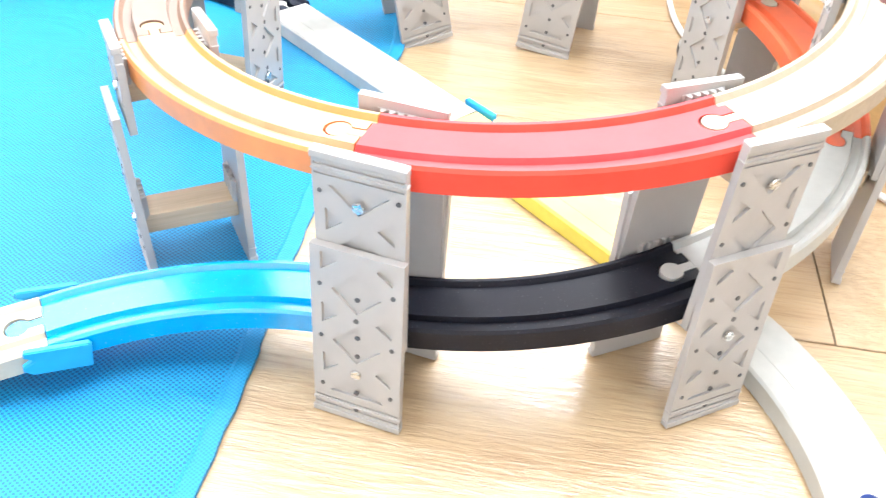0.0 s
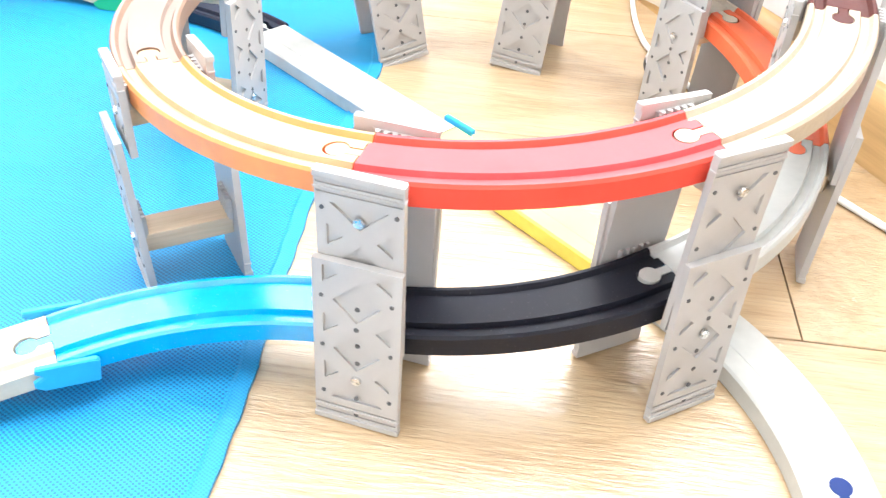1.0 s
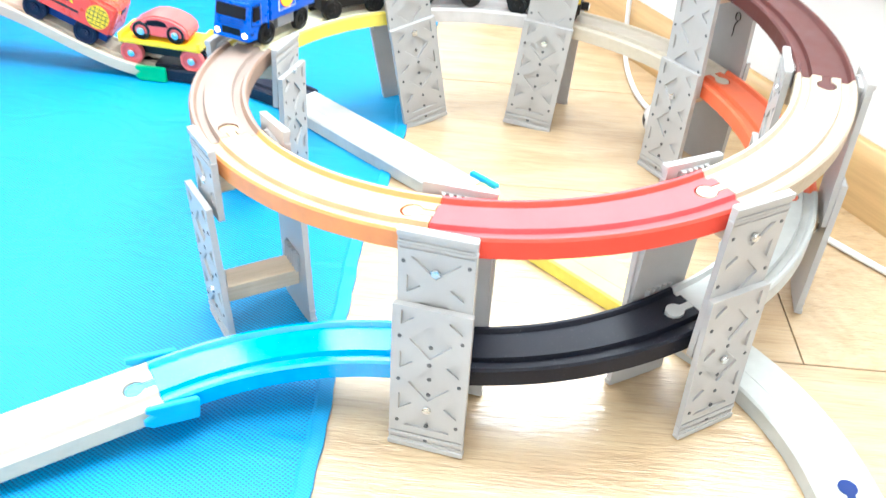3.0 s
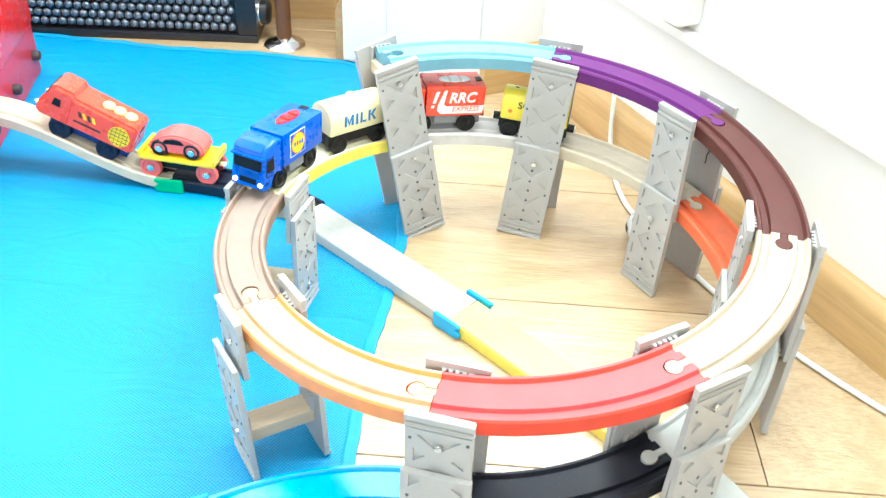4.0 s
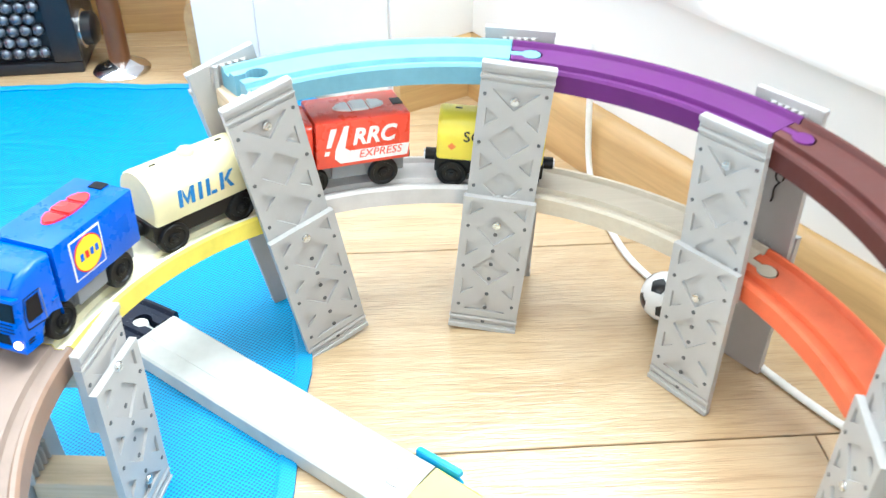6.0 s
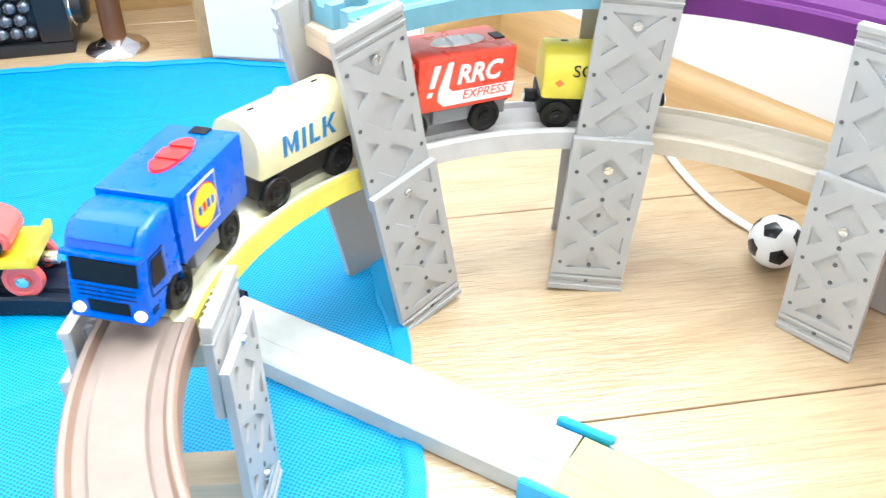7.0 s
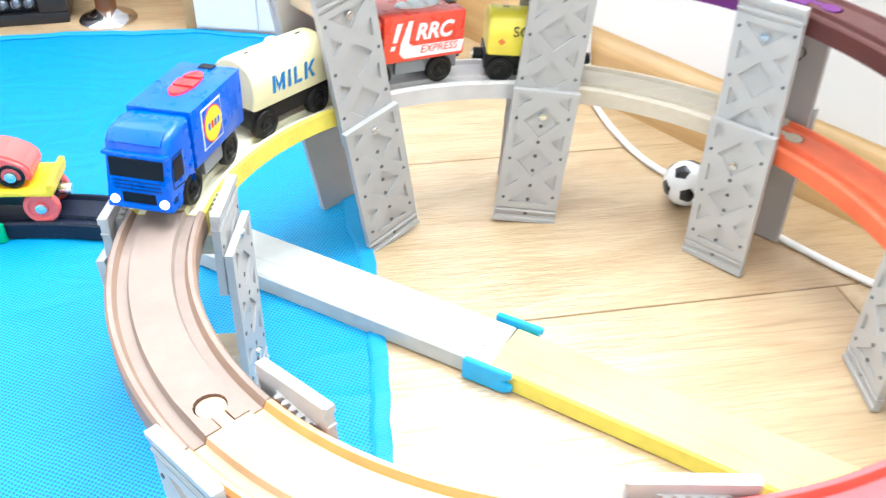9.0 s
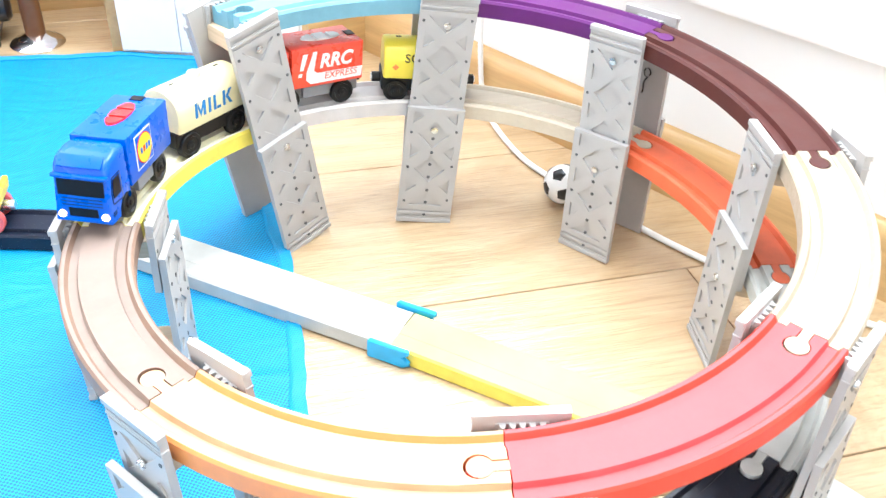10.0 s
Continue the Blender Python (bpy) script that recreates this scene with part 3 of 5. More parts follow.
def plate_mesh(height, half):
    """Lattice plate: ribbed rim at z = 0, recessed triangles and diamonds on the -y face."""
    bm = bmesh.new()
    w, top = half, PT / 2
    holes = []
    for zc in (0.0335, 0.0635, 0.0935):
        reach = min(0.0060, height - 0.0028 - zc)
        if reach < 0.002:
            continue
        for sgn in (-1, 1):
            x0, x1 = sgn * (w - 0.0050), sgn * (w - 0.0125)
            pts = [(x0, zc - 0.0060), (x1, zc), (x0, zc + reach)]
            if reach < 0.0060:
                pts.insert(2, (x0 + (x1 - x0) * (1 - reach / 0.0060), zc + reach))
            holes.append(pts if sgn < 0 else list(reversed(pts)))
    for zc in (0.0485, 0.0785):
        if zc + 0.013 < height:
            holes.append([(-0.0118, zc), (0, zc - 0.0116), (0.0118, zc), (0, zc + 0.0116)])
    holes.append([(-0.0135, 0.0158), (0.0135, 0.0158), (0, 0.0280)])
    slots = [[(-w + 0.0008, zc - 0.0006), (w - 0.0008, zc - 0.0006), (w - 0.0008, zc + 0.0006), (-w + 0.0008, zc + 0.0006)] for zc in (0.0062, 0.0108)]
    outer = [(-w, 0.0), (w, 0.0), (w, height), (-w, height)]
    loops = poly_face_with_holes(bm, outer, holes + slots, -top)
    for n, vs in enumerate(loops[1:]):
        deep_at = -top + (0.0008 if n >= len(holes) else 0.0014)
        deep = [bm.verts.new((v.co.x * 0.985, deep_at, v.co.z)) for v in vs]
        for i in range(len(vs)):
            j = (i + 1) % len(vs)
            bm.faces.new([vs[i], vs[j], deep[j], deep[i]])
        bm.faces.new(deep)
    o = loops[0]
    back = [bm.verts.new((v.co.x, top, v.co.z)) for v in o]
    for i in range(4):
        j = (i + 1) % 4
        bm.faces.new([o[i], o[j], back[j], back[i]])
    bm.faces.new(back)
    # proud beads along the rim, a little wider than the plate
    for z0, z1, proud in ((0.0002, 0.0036, 0.0009), (0.0082, 0.0094, 0.0005)):
        add_box(bm, (-w - 0.0005, -top - proud, z0), (w + 0.0005, top - 0.0004, z1), 0.0005)
    return bm


_pm = mesh_ob("plate_source", plate_mesh(PH, PW / 2), M["plate"])
PLATE = _pm.data
bpy.data.objects.remove(_pm)
_pm = mesh_ob("upper_source", plate_mesh(PH, 0.0204), M["plate"])
UPPER = _pm.data
bpy.data.objects.remove(_pm)
CAPH = 0.046
_pm = mesh_ob("cap_source", plate_mesh(CAPH, 0.0204), M["plate"])
CAP = _pm.data
bpy.data.objects.remove(_pm)


def rivet_mesh():
    bm = bmesh.new()
    add_cyl(bm, 0.0011, 0.0009, Matrix.Rotation(radians(90), 4, "X"), 10)
    return bm


_rm = mesh_ob("rivet_source", rivet_mesh(), M["plate_dark"])
RIVET = _rm.data
bpy.data.objects.remove(_rm)


def screw_mesh():
    bm = bmesh.new()
    add_cyl(bm, 0.0027, 0.0010, Matrix.Rotation(radians(90), 4, "X"), 16, 0.0026)
    # four raised quarters leave the cross slot open
    for q in range(4):
        turn = Matrix.Rotation(radians(90 * q + 20), 3, "Y")
        rim = [(0.0004, 0.0004)] + [(0.0025 * math.cos(a), 0.0025 * math.sin(a)) for a in (0.17, 0.58, 0.99, 1.40)]
        lo = [bm.verts.new(turn @ Vector((x, -0.0004, z))) for x, z in rim]
        hi = [bm.verts.new(turn @ Vector((x * 0.86 + 0.00006, -0.0012, z * 0.86 + 0.00006))) for x, z in rim]
        bm.faces.new(hi)
        for i in range(5):
            j = (i + 1) % 5
            bm.faces.new([lo[i], lo[j], hi[j], hi[i]])
    bmesh.ops.recalc_face_normals(bm, faces=bm.faces)
    return bm


_sm = mesh_ob("screw_source", screw_mesh(), M["steel"], smooth=True)
SCREW = _sm.data
bpy.data.objects.remove(_sm)


def place(name, data, m, parent, label=""):
    ob = new(name, data)
    ob.parent = parent
    ob.matrix_world = m
    if label:
        ob["label"] = label
    return ob


def basis(origin, x, z, y):
    m = Matrix((x, y, z)).transposed().to_4x4()
    m.translation = origin
    return m


# Solid dark disc whose colour stands in for the shade inside a screw hole.
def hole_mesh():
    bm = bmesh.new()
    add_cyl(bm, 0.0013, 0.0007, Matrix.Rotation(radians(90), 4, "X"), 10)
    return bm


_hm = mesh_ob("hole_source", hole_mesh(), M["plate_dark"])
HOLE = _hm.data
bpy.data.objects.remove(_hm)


def rack_mesh():
    """Toothed rack on a plate's inner face: five upright round teeth on a thin strip."""
    bm = bmesh.new()
    pts = [(0.0112, 0.0), (-0.0112, 0.0), (-0.0112, 0.0006)]
    for i in range(5):
        c = -0.0084 + 0.0042 * i
        pts += [(c - 0.0014 * math.cos(math.pi * k / 5), 0.0006 + 0.0026 * math.sin(math.pi * k / 5)) for k in range(6)]
    pts.append((0.0112, 0.0006))
    add_prism(bm, pts, -0.006, 0.0080)
    return bm


_km = mesh_ob("rack_source", rack_mesh(), M["plate"], smooth=True)
RACK = _km.data
bpy.data.objects.remove(_km)


def leg_pair(tower, ang, outward, t_top, t_bot, r_foot, splay, style, shift, z_top, z_beams):
    """A lower and an upper lattice plate on one side of the track; the lower one stands outside the upper one."""
    rad, tan = polar(1, ang), polar(1, ang + 90)
    r_up, r_low = (0.2250, 0.2291) if outward else (0.1777, 0.1736)
    r_up += shift
    if style == "three":
        r_low += 0.0044 if outward else -0.0044
    t_at = lambda z: t_bot + (t_top - t_bot) * z / z_top  # noqa: E731
    face = rad * (1 if outward else -1)

    def plate_frame(p, q):
        up = (q - p).normalized()
        side = up.cross(face).normalized()
        return side, up, side.cross(up).normalized()

    foot = rad * r_foot + tan * t_bot
    neck = rad * r_low + face * splay + tan * t_at(PH) + Vector((0, 0, PH))
    side, up, normal = plate_frame(foot, neck)
    low = basis(foot + Vector((0, 0, 0.0004)), side, up, -normal)
    a = place("lower_plate", PLATE, low, tower)
    base = rad * r_up + tan * t_at(z_top - PH) + Vector((0, 0, z_top - PH))
    head = rad * r_up + tan * t_top + Vector((0, 0, z_top))
    side2, up2, normal2 = plate_frame(base, head)
    high = basis(head, -side2, -up2, -normal2)
    b = place("upper_plate", UPPER if style == "two" else CAP, high, tower)
    rows = [(a, low, (0.0205, 0.0510, 0.0810)), (b, high, (0.0180, 0.0490, 0.0790) if style == "two" else (0.0180,))]
    if style == "three":
        mid = basis(head + normal2 * 0.0044 - up2 * 0.012, -side2, -up2, -normal2)
        rows.append((place("middle_plate", UPPER, mid, tower), mid, (0.0180, 0.0490, 0.0790)))
    for pl, mm, heights in rows:
        for zz in heights:
            for sx in (-1, 1):
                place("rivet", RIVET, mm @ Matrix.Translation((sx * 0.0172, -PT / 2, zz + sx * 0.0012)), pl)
    for i in range(7):
        zz = 0.0075 + i * 0.0112
        if all(abs(zz - q) > 0.0045 for q in z_beams):
            dz = 0.0014 if any(abs(zz - h) < 0.0095 for h in (0.0485, 0.0785)) else 0.0
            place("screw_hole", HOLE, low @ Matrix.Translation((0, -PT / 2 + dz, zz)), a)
    ends = []
    for zz in z_beams:
        upper = zz > z_top - (PH if style != "cap" else CAPH) + 0.004
        hidden = upper and zz < 0.103
        o, d, n = (base, head - base, normal2) if upper else (foot, neck - foot, normal)
        p = o + d * ((zz - o.z) / d.z)
        ends.append((p - n * (PT / 2), n, upper))
        if hidden:
            o, d, n = foot, neck - foot, normal
            p = o + d * ((zz - o.z) / d.z)
        sd = side if not upper or hidden else side2
        place("screw", SCREW, basis(p + n * (PT / 2 + 0.0004), sd, Vector((0, 0, 1)), -n), tower, "steel cross-head screw")
    return ends


def tower(ang, z_top, inner, outer, decks, label):
    t = thing("support_tower", label, "track support", "towers under the spiral track", Matrix.Translation(polar(0.2, ang)))
    bpy.context.view_layer.update()
    levels = [d - 0.006 for d in decks]
    ins = leg_pair(t, ang, False, *inner, z_top - 0.001, levels)
    outs = leg_pair(t, ang, True, *outer, z_top, levels)
    for d, (a, na, ua), (b, nb, ub) in zip(decks, ins, outs):
        mid, run = (a + b) / 2, b - a
        x = run.normalized()
        y = Vector((0, 0, 1)).cross(x).normalized()
        m = basis(Vector((mid.x, mid.y, d - 0.0062)), x, x.cross(y), y)
        h = run.length / 2
        ob = part("cross_beam", boxed((-h, -0.0095, -0.006), (h, 0.0095, 0.006), 0.0008), M["beam"], t, "raw beech cross beam")
        ob.matrix_world = m
        for p, n in ((a, na), (b, nb)):
            q = Vector((p.x, p.y, d + 0.0040))
            xx = Vector((0, 0, 1)).cross(n).normalized()
            place("toothed_rack", RACK, basis(q, xx, Vector((0, 0, 1)), -n), t)
    return t


LBL = "grey plastic lattice tower"
tower(165, 0.1230, (-0.009, -0.0017, 0.1690, 0.0030, "cap", -0.0022), (-0.0035, 0.0033, 0.2235, 0.001, "cap", 0.0), [0.030, JZ[6] - THICK], LBL + " standing on the blue mat")
tower(210, 0.1352, (0.0056, 0.0264, 0.1743, 0.001, "cap", 0.0), (0.0095, 0.0231, 0.2273, 0.0015, "cap", -0.0015), [0.0378, JZ[7] - THICK], LBL + " standing on the blue mat")
tower(255, 0.1455, (0.008, 0.0101, 0.1830, 0.0, "two", 0.0), (0.009, 0.0109, 0.2340, 0.0, "two", 0.0), [JZ[0] - THICK, JZ[8] - THICK], LBL + " on the wooden floor")
tower(300, 0.1575, (0.000, -0.0091, 0.1805, 0.0, "two", 0.0), (0.004, -0.0005, 0.2340, 0.0, "two", 0.0), [JZ[1] - THICK, JZ[9] - THICK], LBL + " on the wooden floor")
tower(345, 0.1675, (0.012, 0.011, 0.1736, 0.0, "two", 0.0), (0.003, -0.0161, 0.2259, 0.0, "two", 0.0), [JZ[2] - THICK, JZ[10] - THICK], LBL + " on the wooden floor")
tower_east = tower(30, 0.1800, (0.012, 0.0062, 0.1690, 0.0, "two", 0.0), (0.013, 0.0088, 0.2230, 0.0, "two", 0.0), [JZ[3] - THICK, JZ[11] - THICK], LBL + " on the wooden floor")
tower(75, 0.1870, (-0.0065, 0.0090, 0.1690, 0.0, "two", 0.0), (-0.004, 0.0023, 0.2307, 0.0, "two", 0.0), [JZ[4] - THICK, JZ[12] - THICK], LBL + " on the wooden floor")
tower(120, 0.1875, (0.0015, -0.0311, 0.1725, 0.0, "two", 0.0), (-0.002, -0.0394, 0.2323, 0.0, "three", 0.0), [JZ[5] - THICK, JZ[13] - THICK], LBL + " leaning beside the mat's edge")


# black wire hook hanging on the inside of the outer plate
_n, _t = polar(1, 30), polar(1, 120)
bm = bmesh.new()
_ring = []
for i in range(25):
    u = i / 24
    a = radians(215 - 330 * min(1.0, u / 0.55))
    down = max(0.0, (u - 0.55) / 0.45)
    c = _n * 0.2222 + _t * (0.0068 + 0.0026 * math.cos(a) + 0.0040 * down + 0.0012 * math.sin(5 * down)) + Vector((0, 0, 0.1355 + 0.0034 * math.sin(a) - 0.0140 * down))
    _ring.append([bm.verts.new(c + _n * 0.0006 * math.cos(k * 1.5708) + _t * 0.0006 * math.sin(k * 1.5708)) for k in range(4)])
for p, q in zip(_ring, _ring[1:]):
    for k in range(4):
        bm.faces.new([p[k], p[(k + 1) % 4], q[(k + 1) % 4], q[k]])
hook = part("wire_hook", bm, M["tyre"], tower_east, "bent black wire hook", smooth=True)
hook.matrix_parent_inverse = tower_east.matrix_world.inverted()


# ---- vehicles ----
def wheel(parent, x, y, z, r, mat, hub, width=0.006, boss=0.22):
    bm = bmesh.new()
    s = 1 if y > 0 else -1
    m = Matrix.Translation((x, y, z)) @ Matrix.Rotation(radians(90 * s), 4, "Z")
    h = width / 2
    add_lathe(bm, [(r * 0.9, -h), (r, -h + 0.0008), (r, h - 0.001), (r * 0.93, h), (r * 0.72, h), (r * 0.66, h - 0.0009), (r * 0.4, h - 0.0009), (r * 0.36, h + 0.0002), (r * 0.1, h + 0.0004)], m, 28)
    w = part("wheel", bm, mat, parent, smooth=True)
    bm = bmesh.new()
    add_lathe(bm, [(r * boss, h - 0.0006), (r * boss * 0.9, h + 0.0010), (r * boss * 0.25, h + 0.0016)], m, 16)
    part("hub", bm, hub, w, smooth=True)
    return w


def side_matrix(x, y, z, side):
    """Frame for flat writing on a vehicle's side; side +1 is the left side."""
    if side > 0:
        return Matrix.Translation((x, y, z)) @ Matrix.Rotation(radians(180), 4, "Z") @ Matrix.Rotation(radians(90), 4, "X")
    return Matrix.Translation((x, -y, z)) @ Matrix.Rotation(radians(90), 4, "X")


def truck(label, body_mat, button_mat, m, livery):
    t = thing("toy_truck", label, "toy truck", "train on the spiral track")
    W = 0.0175
    XR, XB, XF = -0.040, 0.0215, 0.0505  # rear, box front, cab front
    body = part("cargo_body", boxed((XR, -W, 0.0175), (XB, W, 0.0500), 0.0012), body_mat, t, smooth=True)
    # cab: side outline pushed across, with rounded edges
    bm = bmesh.new()
    pts = [(XB + 0.0006, 0.0095), (XB + 0.0006, 0.0478), (XB + 0.010, 0.0492), (XF - 0.008, 0.0470), (XF - 0.0035, 0.0425), (XF - 0.002, 0.037), (XF, 0.0225), (XF, 0.0085), (XF - 0.002, 0.0072), (XF - 0.0105, 0.0072),
           (XF - 0.0115, 0.0125), (XF - 0.015, 0.0172), (XF - 0.0205, 0.0185), (XB + 0.0025, 0.0165), (XB + 0.001, 0.0095)]
    pts = pts[:-1]
    lo = [bm.verts.new((x, -W + 0.0004, z)) for x, z in pts]
    hi = [bm.verts.new((x, W - 0.0004, z)) for x, z in pts]
    bm.faces.new(lo)
    bm.faces.new(list(reversed(hi)))
    for i in range(len(pts)):
        j = (i + 1) % len(pts)
        bm.faces.new([lo[i], hi[i], hi[j], lo[j]])
    bmesh.ops.recalc_face_normals(bm, faces=bm.faces)
    sharp = [e for e in bm.edges if len({round(v.co.y, 4) for v in e.verts}) == 1 and max(v.co.z for v in e.verts) > 0.03]
    bmesh.ops.bevel(bm, geom=sharp, offset=0.0036, segments=4, affect="EDGES", profile=0.5)
    cab = part("cab", bm, body_mat, t, smooth=True)
    tilt = Matrix.Translation((XF - 0.0010, 0, 0.0298)) @ Matrix.Rotation(radians(-7.5), 4, "Y")
    part("windscreen", boxed((-0.0006, -0.0142, -0.0050), (0.0006, 0.0142, 0.0050), 0.0005, tilt), M["glass"], cab, "dark windscreen")
    vis = Matrix.Translation((XF - 0.0016, 0, 0.0372)) @ Matrix.Rotation(radians(-12), 4, "Y")
    part("sun_visor", boxed((-0.0030, -0.0168, -0.0011), (0.0022, 0.0168, 0.0013), 0.0010, vis), body_mat, cab, smooth=True)
    part("grille", boxed((XF - 0.0002, -0.0088, 0.0108), (XF + 0.0005, 0.0088, 0.0165), 0.0002), M["glass"] if body_mat is M["truck_blue"] else M["chassis"], cab)
    for z in (0.0182, 0.0204, 0.0226):
        part("grille_line", boxed((XF - 0.0006, -0.0125, z), (XF + 0.0004, 0.0125, z + 0.0005)), M["navy"] if body_mat is M["truck_blue"] else M["chassis"], cab)
    rib = Matrix.Translation((XF - 0.0058, 0, 0.0452)) @ Matrix.Rotation(radians(42), 4, "Y")
    part("roof_deflector", boxed((-0.0042, -0.0135, -0.0008), (0.0042, 0.0135, 0.0008), 0.0007, rib), body_mat, cab, smooth=True)
    part("bumper", boxed((XF - 0.006, -0.0172, 0.0072), (XF + 0.0009, 0.0172, 0.0100), 0.0007), body_mat, cab, smooth=True)
    if livery == "words":
        part("roof_switch", boxed((XB + 0.011, -0.0035, 0.0488), (XB + 0.0155, 0.0035, 0.0497), 0.0003), M["glass"], cab)
    for s in (-1, 1):
        win = [(XF - 0.0145, 0.0225), (XF - 0.0055, 0.0225), (XF - 0.0050, 0.0262), (XF - 0.0068, 0.0343), (XF - 0.0145, 0.0343)]
        bm = bmesh.new()
        add_prism(bm, win, 0, 0.0005, lambda x, z, h: (x, s * (W - 0.0004 + h), z))
        part("side_window", bm, M["glass"] if body_mat is M["truck_blue"] else M["lettering_white"], cab)
        part("door_handle", boxed((XB + 0.0035, s * W - 0.0005, 0.0235), (XB + 0.0075, s * W + 0.0004, 0.0250), 0.0002), body_mat, cab)
        bm = bmesh.new()
        add_lathe(bm, [(0.0023, 0), (0.0023, 0.0011), (0.0014, 0.0018)], Matrix.Translation((XF, s * 0.0132, 0.0118)), 16)
        part("headlight", bm, M["headlight"], cab, "lit warm headlight", smooth=True)
        line_mat = M["glass"] if body_mat is M["truck_blue"] else M["lettering_white"]
        door = [(XF - 0.0160, 0.0175), (XF - 0.0040, 0.0190), (XF - 0.0036, 0.0262), (XF - 0.0058, 0.0358), (XF - 0.0160, 0.0358)]
        bm = bmesh.new()
        for (x0, z0), (x1, z1) in zip(door, door[1:]):
            d = Vector((x1 - x0, z1 - z0)).normalized() * 0.0002
            q = [(x0 - d.y, z0 + d.x), (x0 + d.y, z0 - d.x), (x1 + d.y, z1 - d.x), (x1 - d.y, z1 + d.x)]
            add_prism(bm, q, 0, 0.0003, lambda x, z, h: (x, s * (W - 0.0004 + h), z))
        part("door_outline", bm, line_mat, cab)
        for z in (0.0118, 0.0134):
            part("side_vent", boxed((XF - 0.0062, s * (W - 0.0004) - 0.0003, z), (XF - 0.0022, s * (W - 0.0004) + 0.0003, z + 0.0007)), line_mat, cab)
        part("door_line", boxed((XF - 0.0166, s * (W - 0.0003) - 0.0002, 0.0175), (XF - 0.0162, s * (W - 0.0003) + 0.0002, 0.0355)), M["chassis"] if body_mat is M["truck_blue"] else M["lettering_white"], cab)
    # roof button in three segments
    btn = Matrix.Translation((-0.011, 0, 0.0498))
    for k, (x0, x1) in enumerate(((-0.0165, -0.0062), (-0.0054, 0.0054), (0.0062, 0.0165))):
        outline = []
        for i in range(9):
            x = x0 + (x1 - x0) * i / 8
            outline.append((x, 0.0062 * math.sqrt(max(0.01, 1 - (x / 0.0168) ** 2))))
        outline = outline + [(x, -y) for x, y in reversed(outline)]
        bm = bmesh.new()
        add_prism(bm, outline, 0, 0.0016)
        top_edges = [e for e in bm.edges if all(v.co.z > 0.001 for v in e.verts)]
        bmesh.ops.bevel(bm, geom=top_edges, offset=0.0009, segments=2, affect="EDGES")
        bmesh.ops.transform(bm, matrix=btn, verts=bm.verts)
        part("roof_button", bm, button_mat, body, smooth=True)
    part("rear_switch", boxed((XR + 0.0005, -0.0042, 0.0492), (XR + 0.007, 0.0042, 0.0507), 0.0003), M["glass"], body)
    part("chassis", boxed((XR + 0.002, -0.0125, 0.0062), (XF - 0.012, 0.0125, 0.0178), 0.0008), M["chassis"], t, "dark grey underframe")
    for s in (-1, 1):
        part("fuel_box", boxed((-0.0105, s * 0.0142 - 0.0022, 0.0085), (0.0115, s * 0.0142 + 0.0022, 0.0172), 0.0006), M["chassis"], t)
    for x in (-0.0235, 0.0235):
        for s in (-1, 1):
            wheel(t, x, s * 0.0128, 0.0072, 0.0100, M["tyre"], M["tyre"], 0.0052)
    part("rear_coupling", boxed((XR - 0.006, -0.003, 0.0085), (XR + 0.003, 0.003, 0.0135), 0.0006), M["tyre"], t)
    for s in (-1, 1):
        if livery == "disc":
            mm = side_matrix(0.000, W, 0.0345, s)
            flat = lambda a, b, c0, c1, h, nm, mt, par: part(nm, boxed((a, b, 0), (c0, c1, h), 0, mm), mt, par)  # noqa: E731
            sign = flat(-0.0115, -0.0115, 0.0115, 0.0115, 0.0003, "sign_border", M["lettering_white"], body)
            flat(-0.0106, -0.0106, 0.0106, 0.0106, 0.0005, "sign_field", M["truck_blue"], sign)
            bm = bmesh.new()
            add_cyl(bm, 0.0102, 0.0007, mm @ Matrix.Translation((0, 0, 0.00035)), 40)
            part("sign_ring", bm, M["button_red"], sign)
            bm = bmesh.new()
            add_cyl(bm, 0.0095, 0.0009, mm @ Matrix.Translation((0, 0, 0.00045)), 40)
            part("sign_disc", bm, M["logo_yellow"], sign)
            for i, c in enumerate(("truck_blue", "button_red", "truck_blue", "truck_blue")):
                x = -0.0062 + i * 0.0037
                flat(x, -0.002, x + 0.0022, 0.002, 0.0011, "sign_bar", M[c], sign)
        else:
            mm = side_matrix(0, W, 0, s)
            lettering("lettering", "RRC", 0.0113, mm @ Matrix.Translation((0.0155 if s > 0 else -0.0015, 0.0375, 0.0001)), M["lettering_white"], body, bold=0.0005, shear=0.22, squeeze=0.92)
            bm = bmesh.new()
            ox = 0.0125 if s > 0 else -0.0045
            add_prism(bm, [(ox - 0.0185, 0.0202), (ox + 0.0258, 0.0202), (ox + 0.0270, 0.0286), (ox - 0.0125, 0.0286), (ox - 0.0155, 0.0310), (ox - 0.0128, 0.0465), (ox - 0.0160, 0.0465), (ox - 0.0218, 0.0300), (ox - 0.0222, 0.0240)], 0, 0.0003, lambda x, y, h: mm @ Vector((x, y, h)))
            band = part("white_flash", bm, M["lettering_white"], body)
            lettering("lettering", "EXPRESS", 0.0056, mm @ Matrix.Translation((ox + 0.0075, 0.0252, 0.0003)), M["truck_red"], band, shear=0.18, extrude=0.0002, squeeze=0.98)
            bm = bmesh.new()
            add_prism(bm, [(ox - 0.0275, 0.0325), (ox - 0.0245, 0.0325), (ox - 0.0205, 0.0455), (ox - 0.0245, 0.0455)], 0, 0.0003, lambda x, y, h: mm @ Vector((x, y, h)))
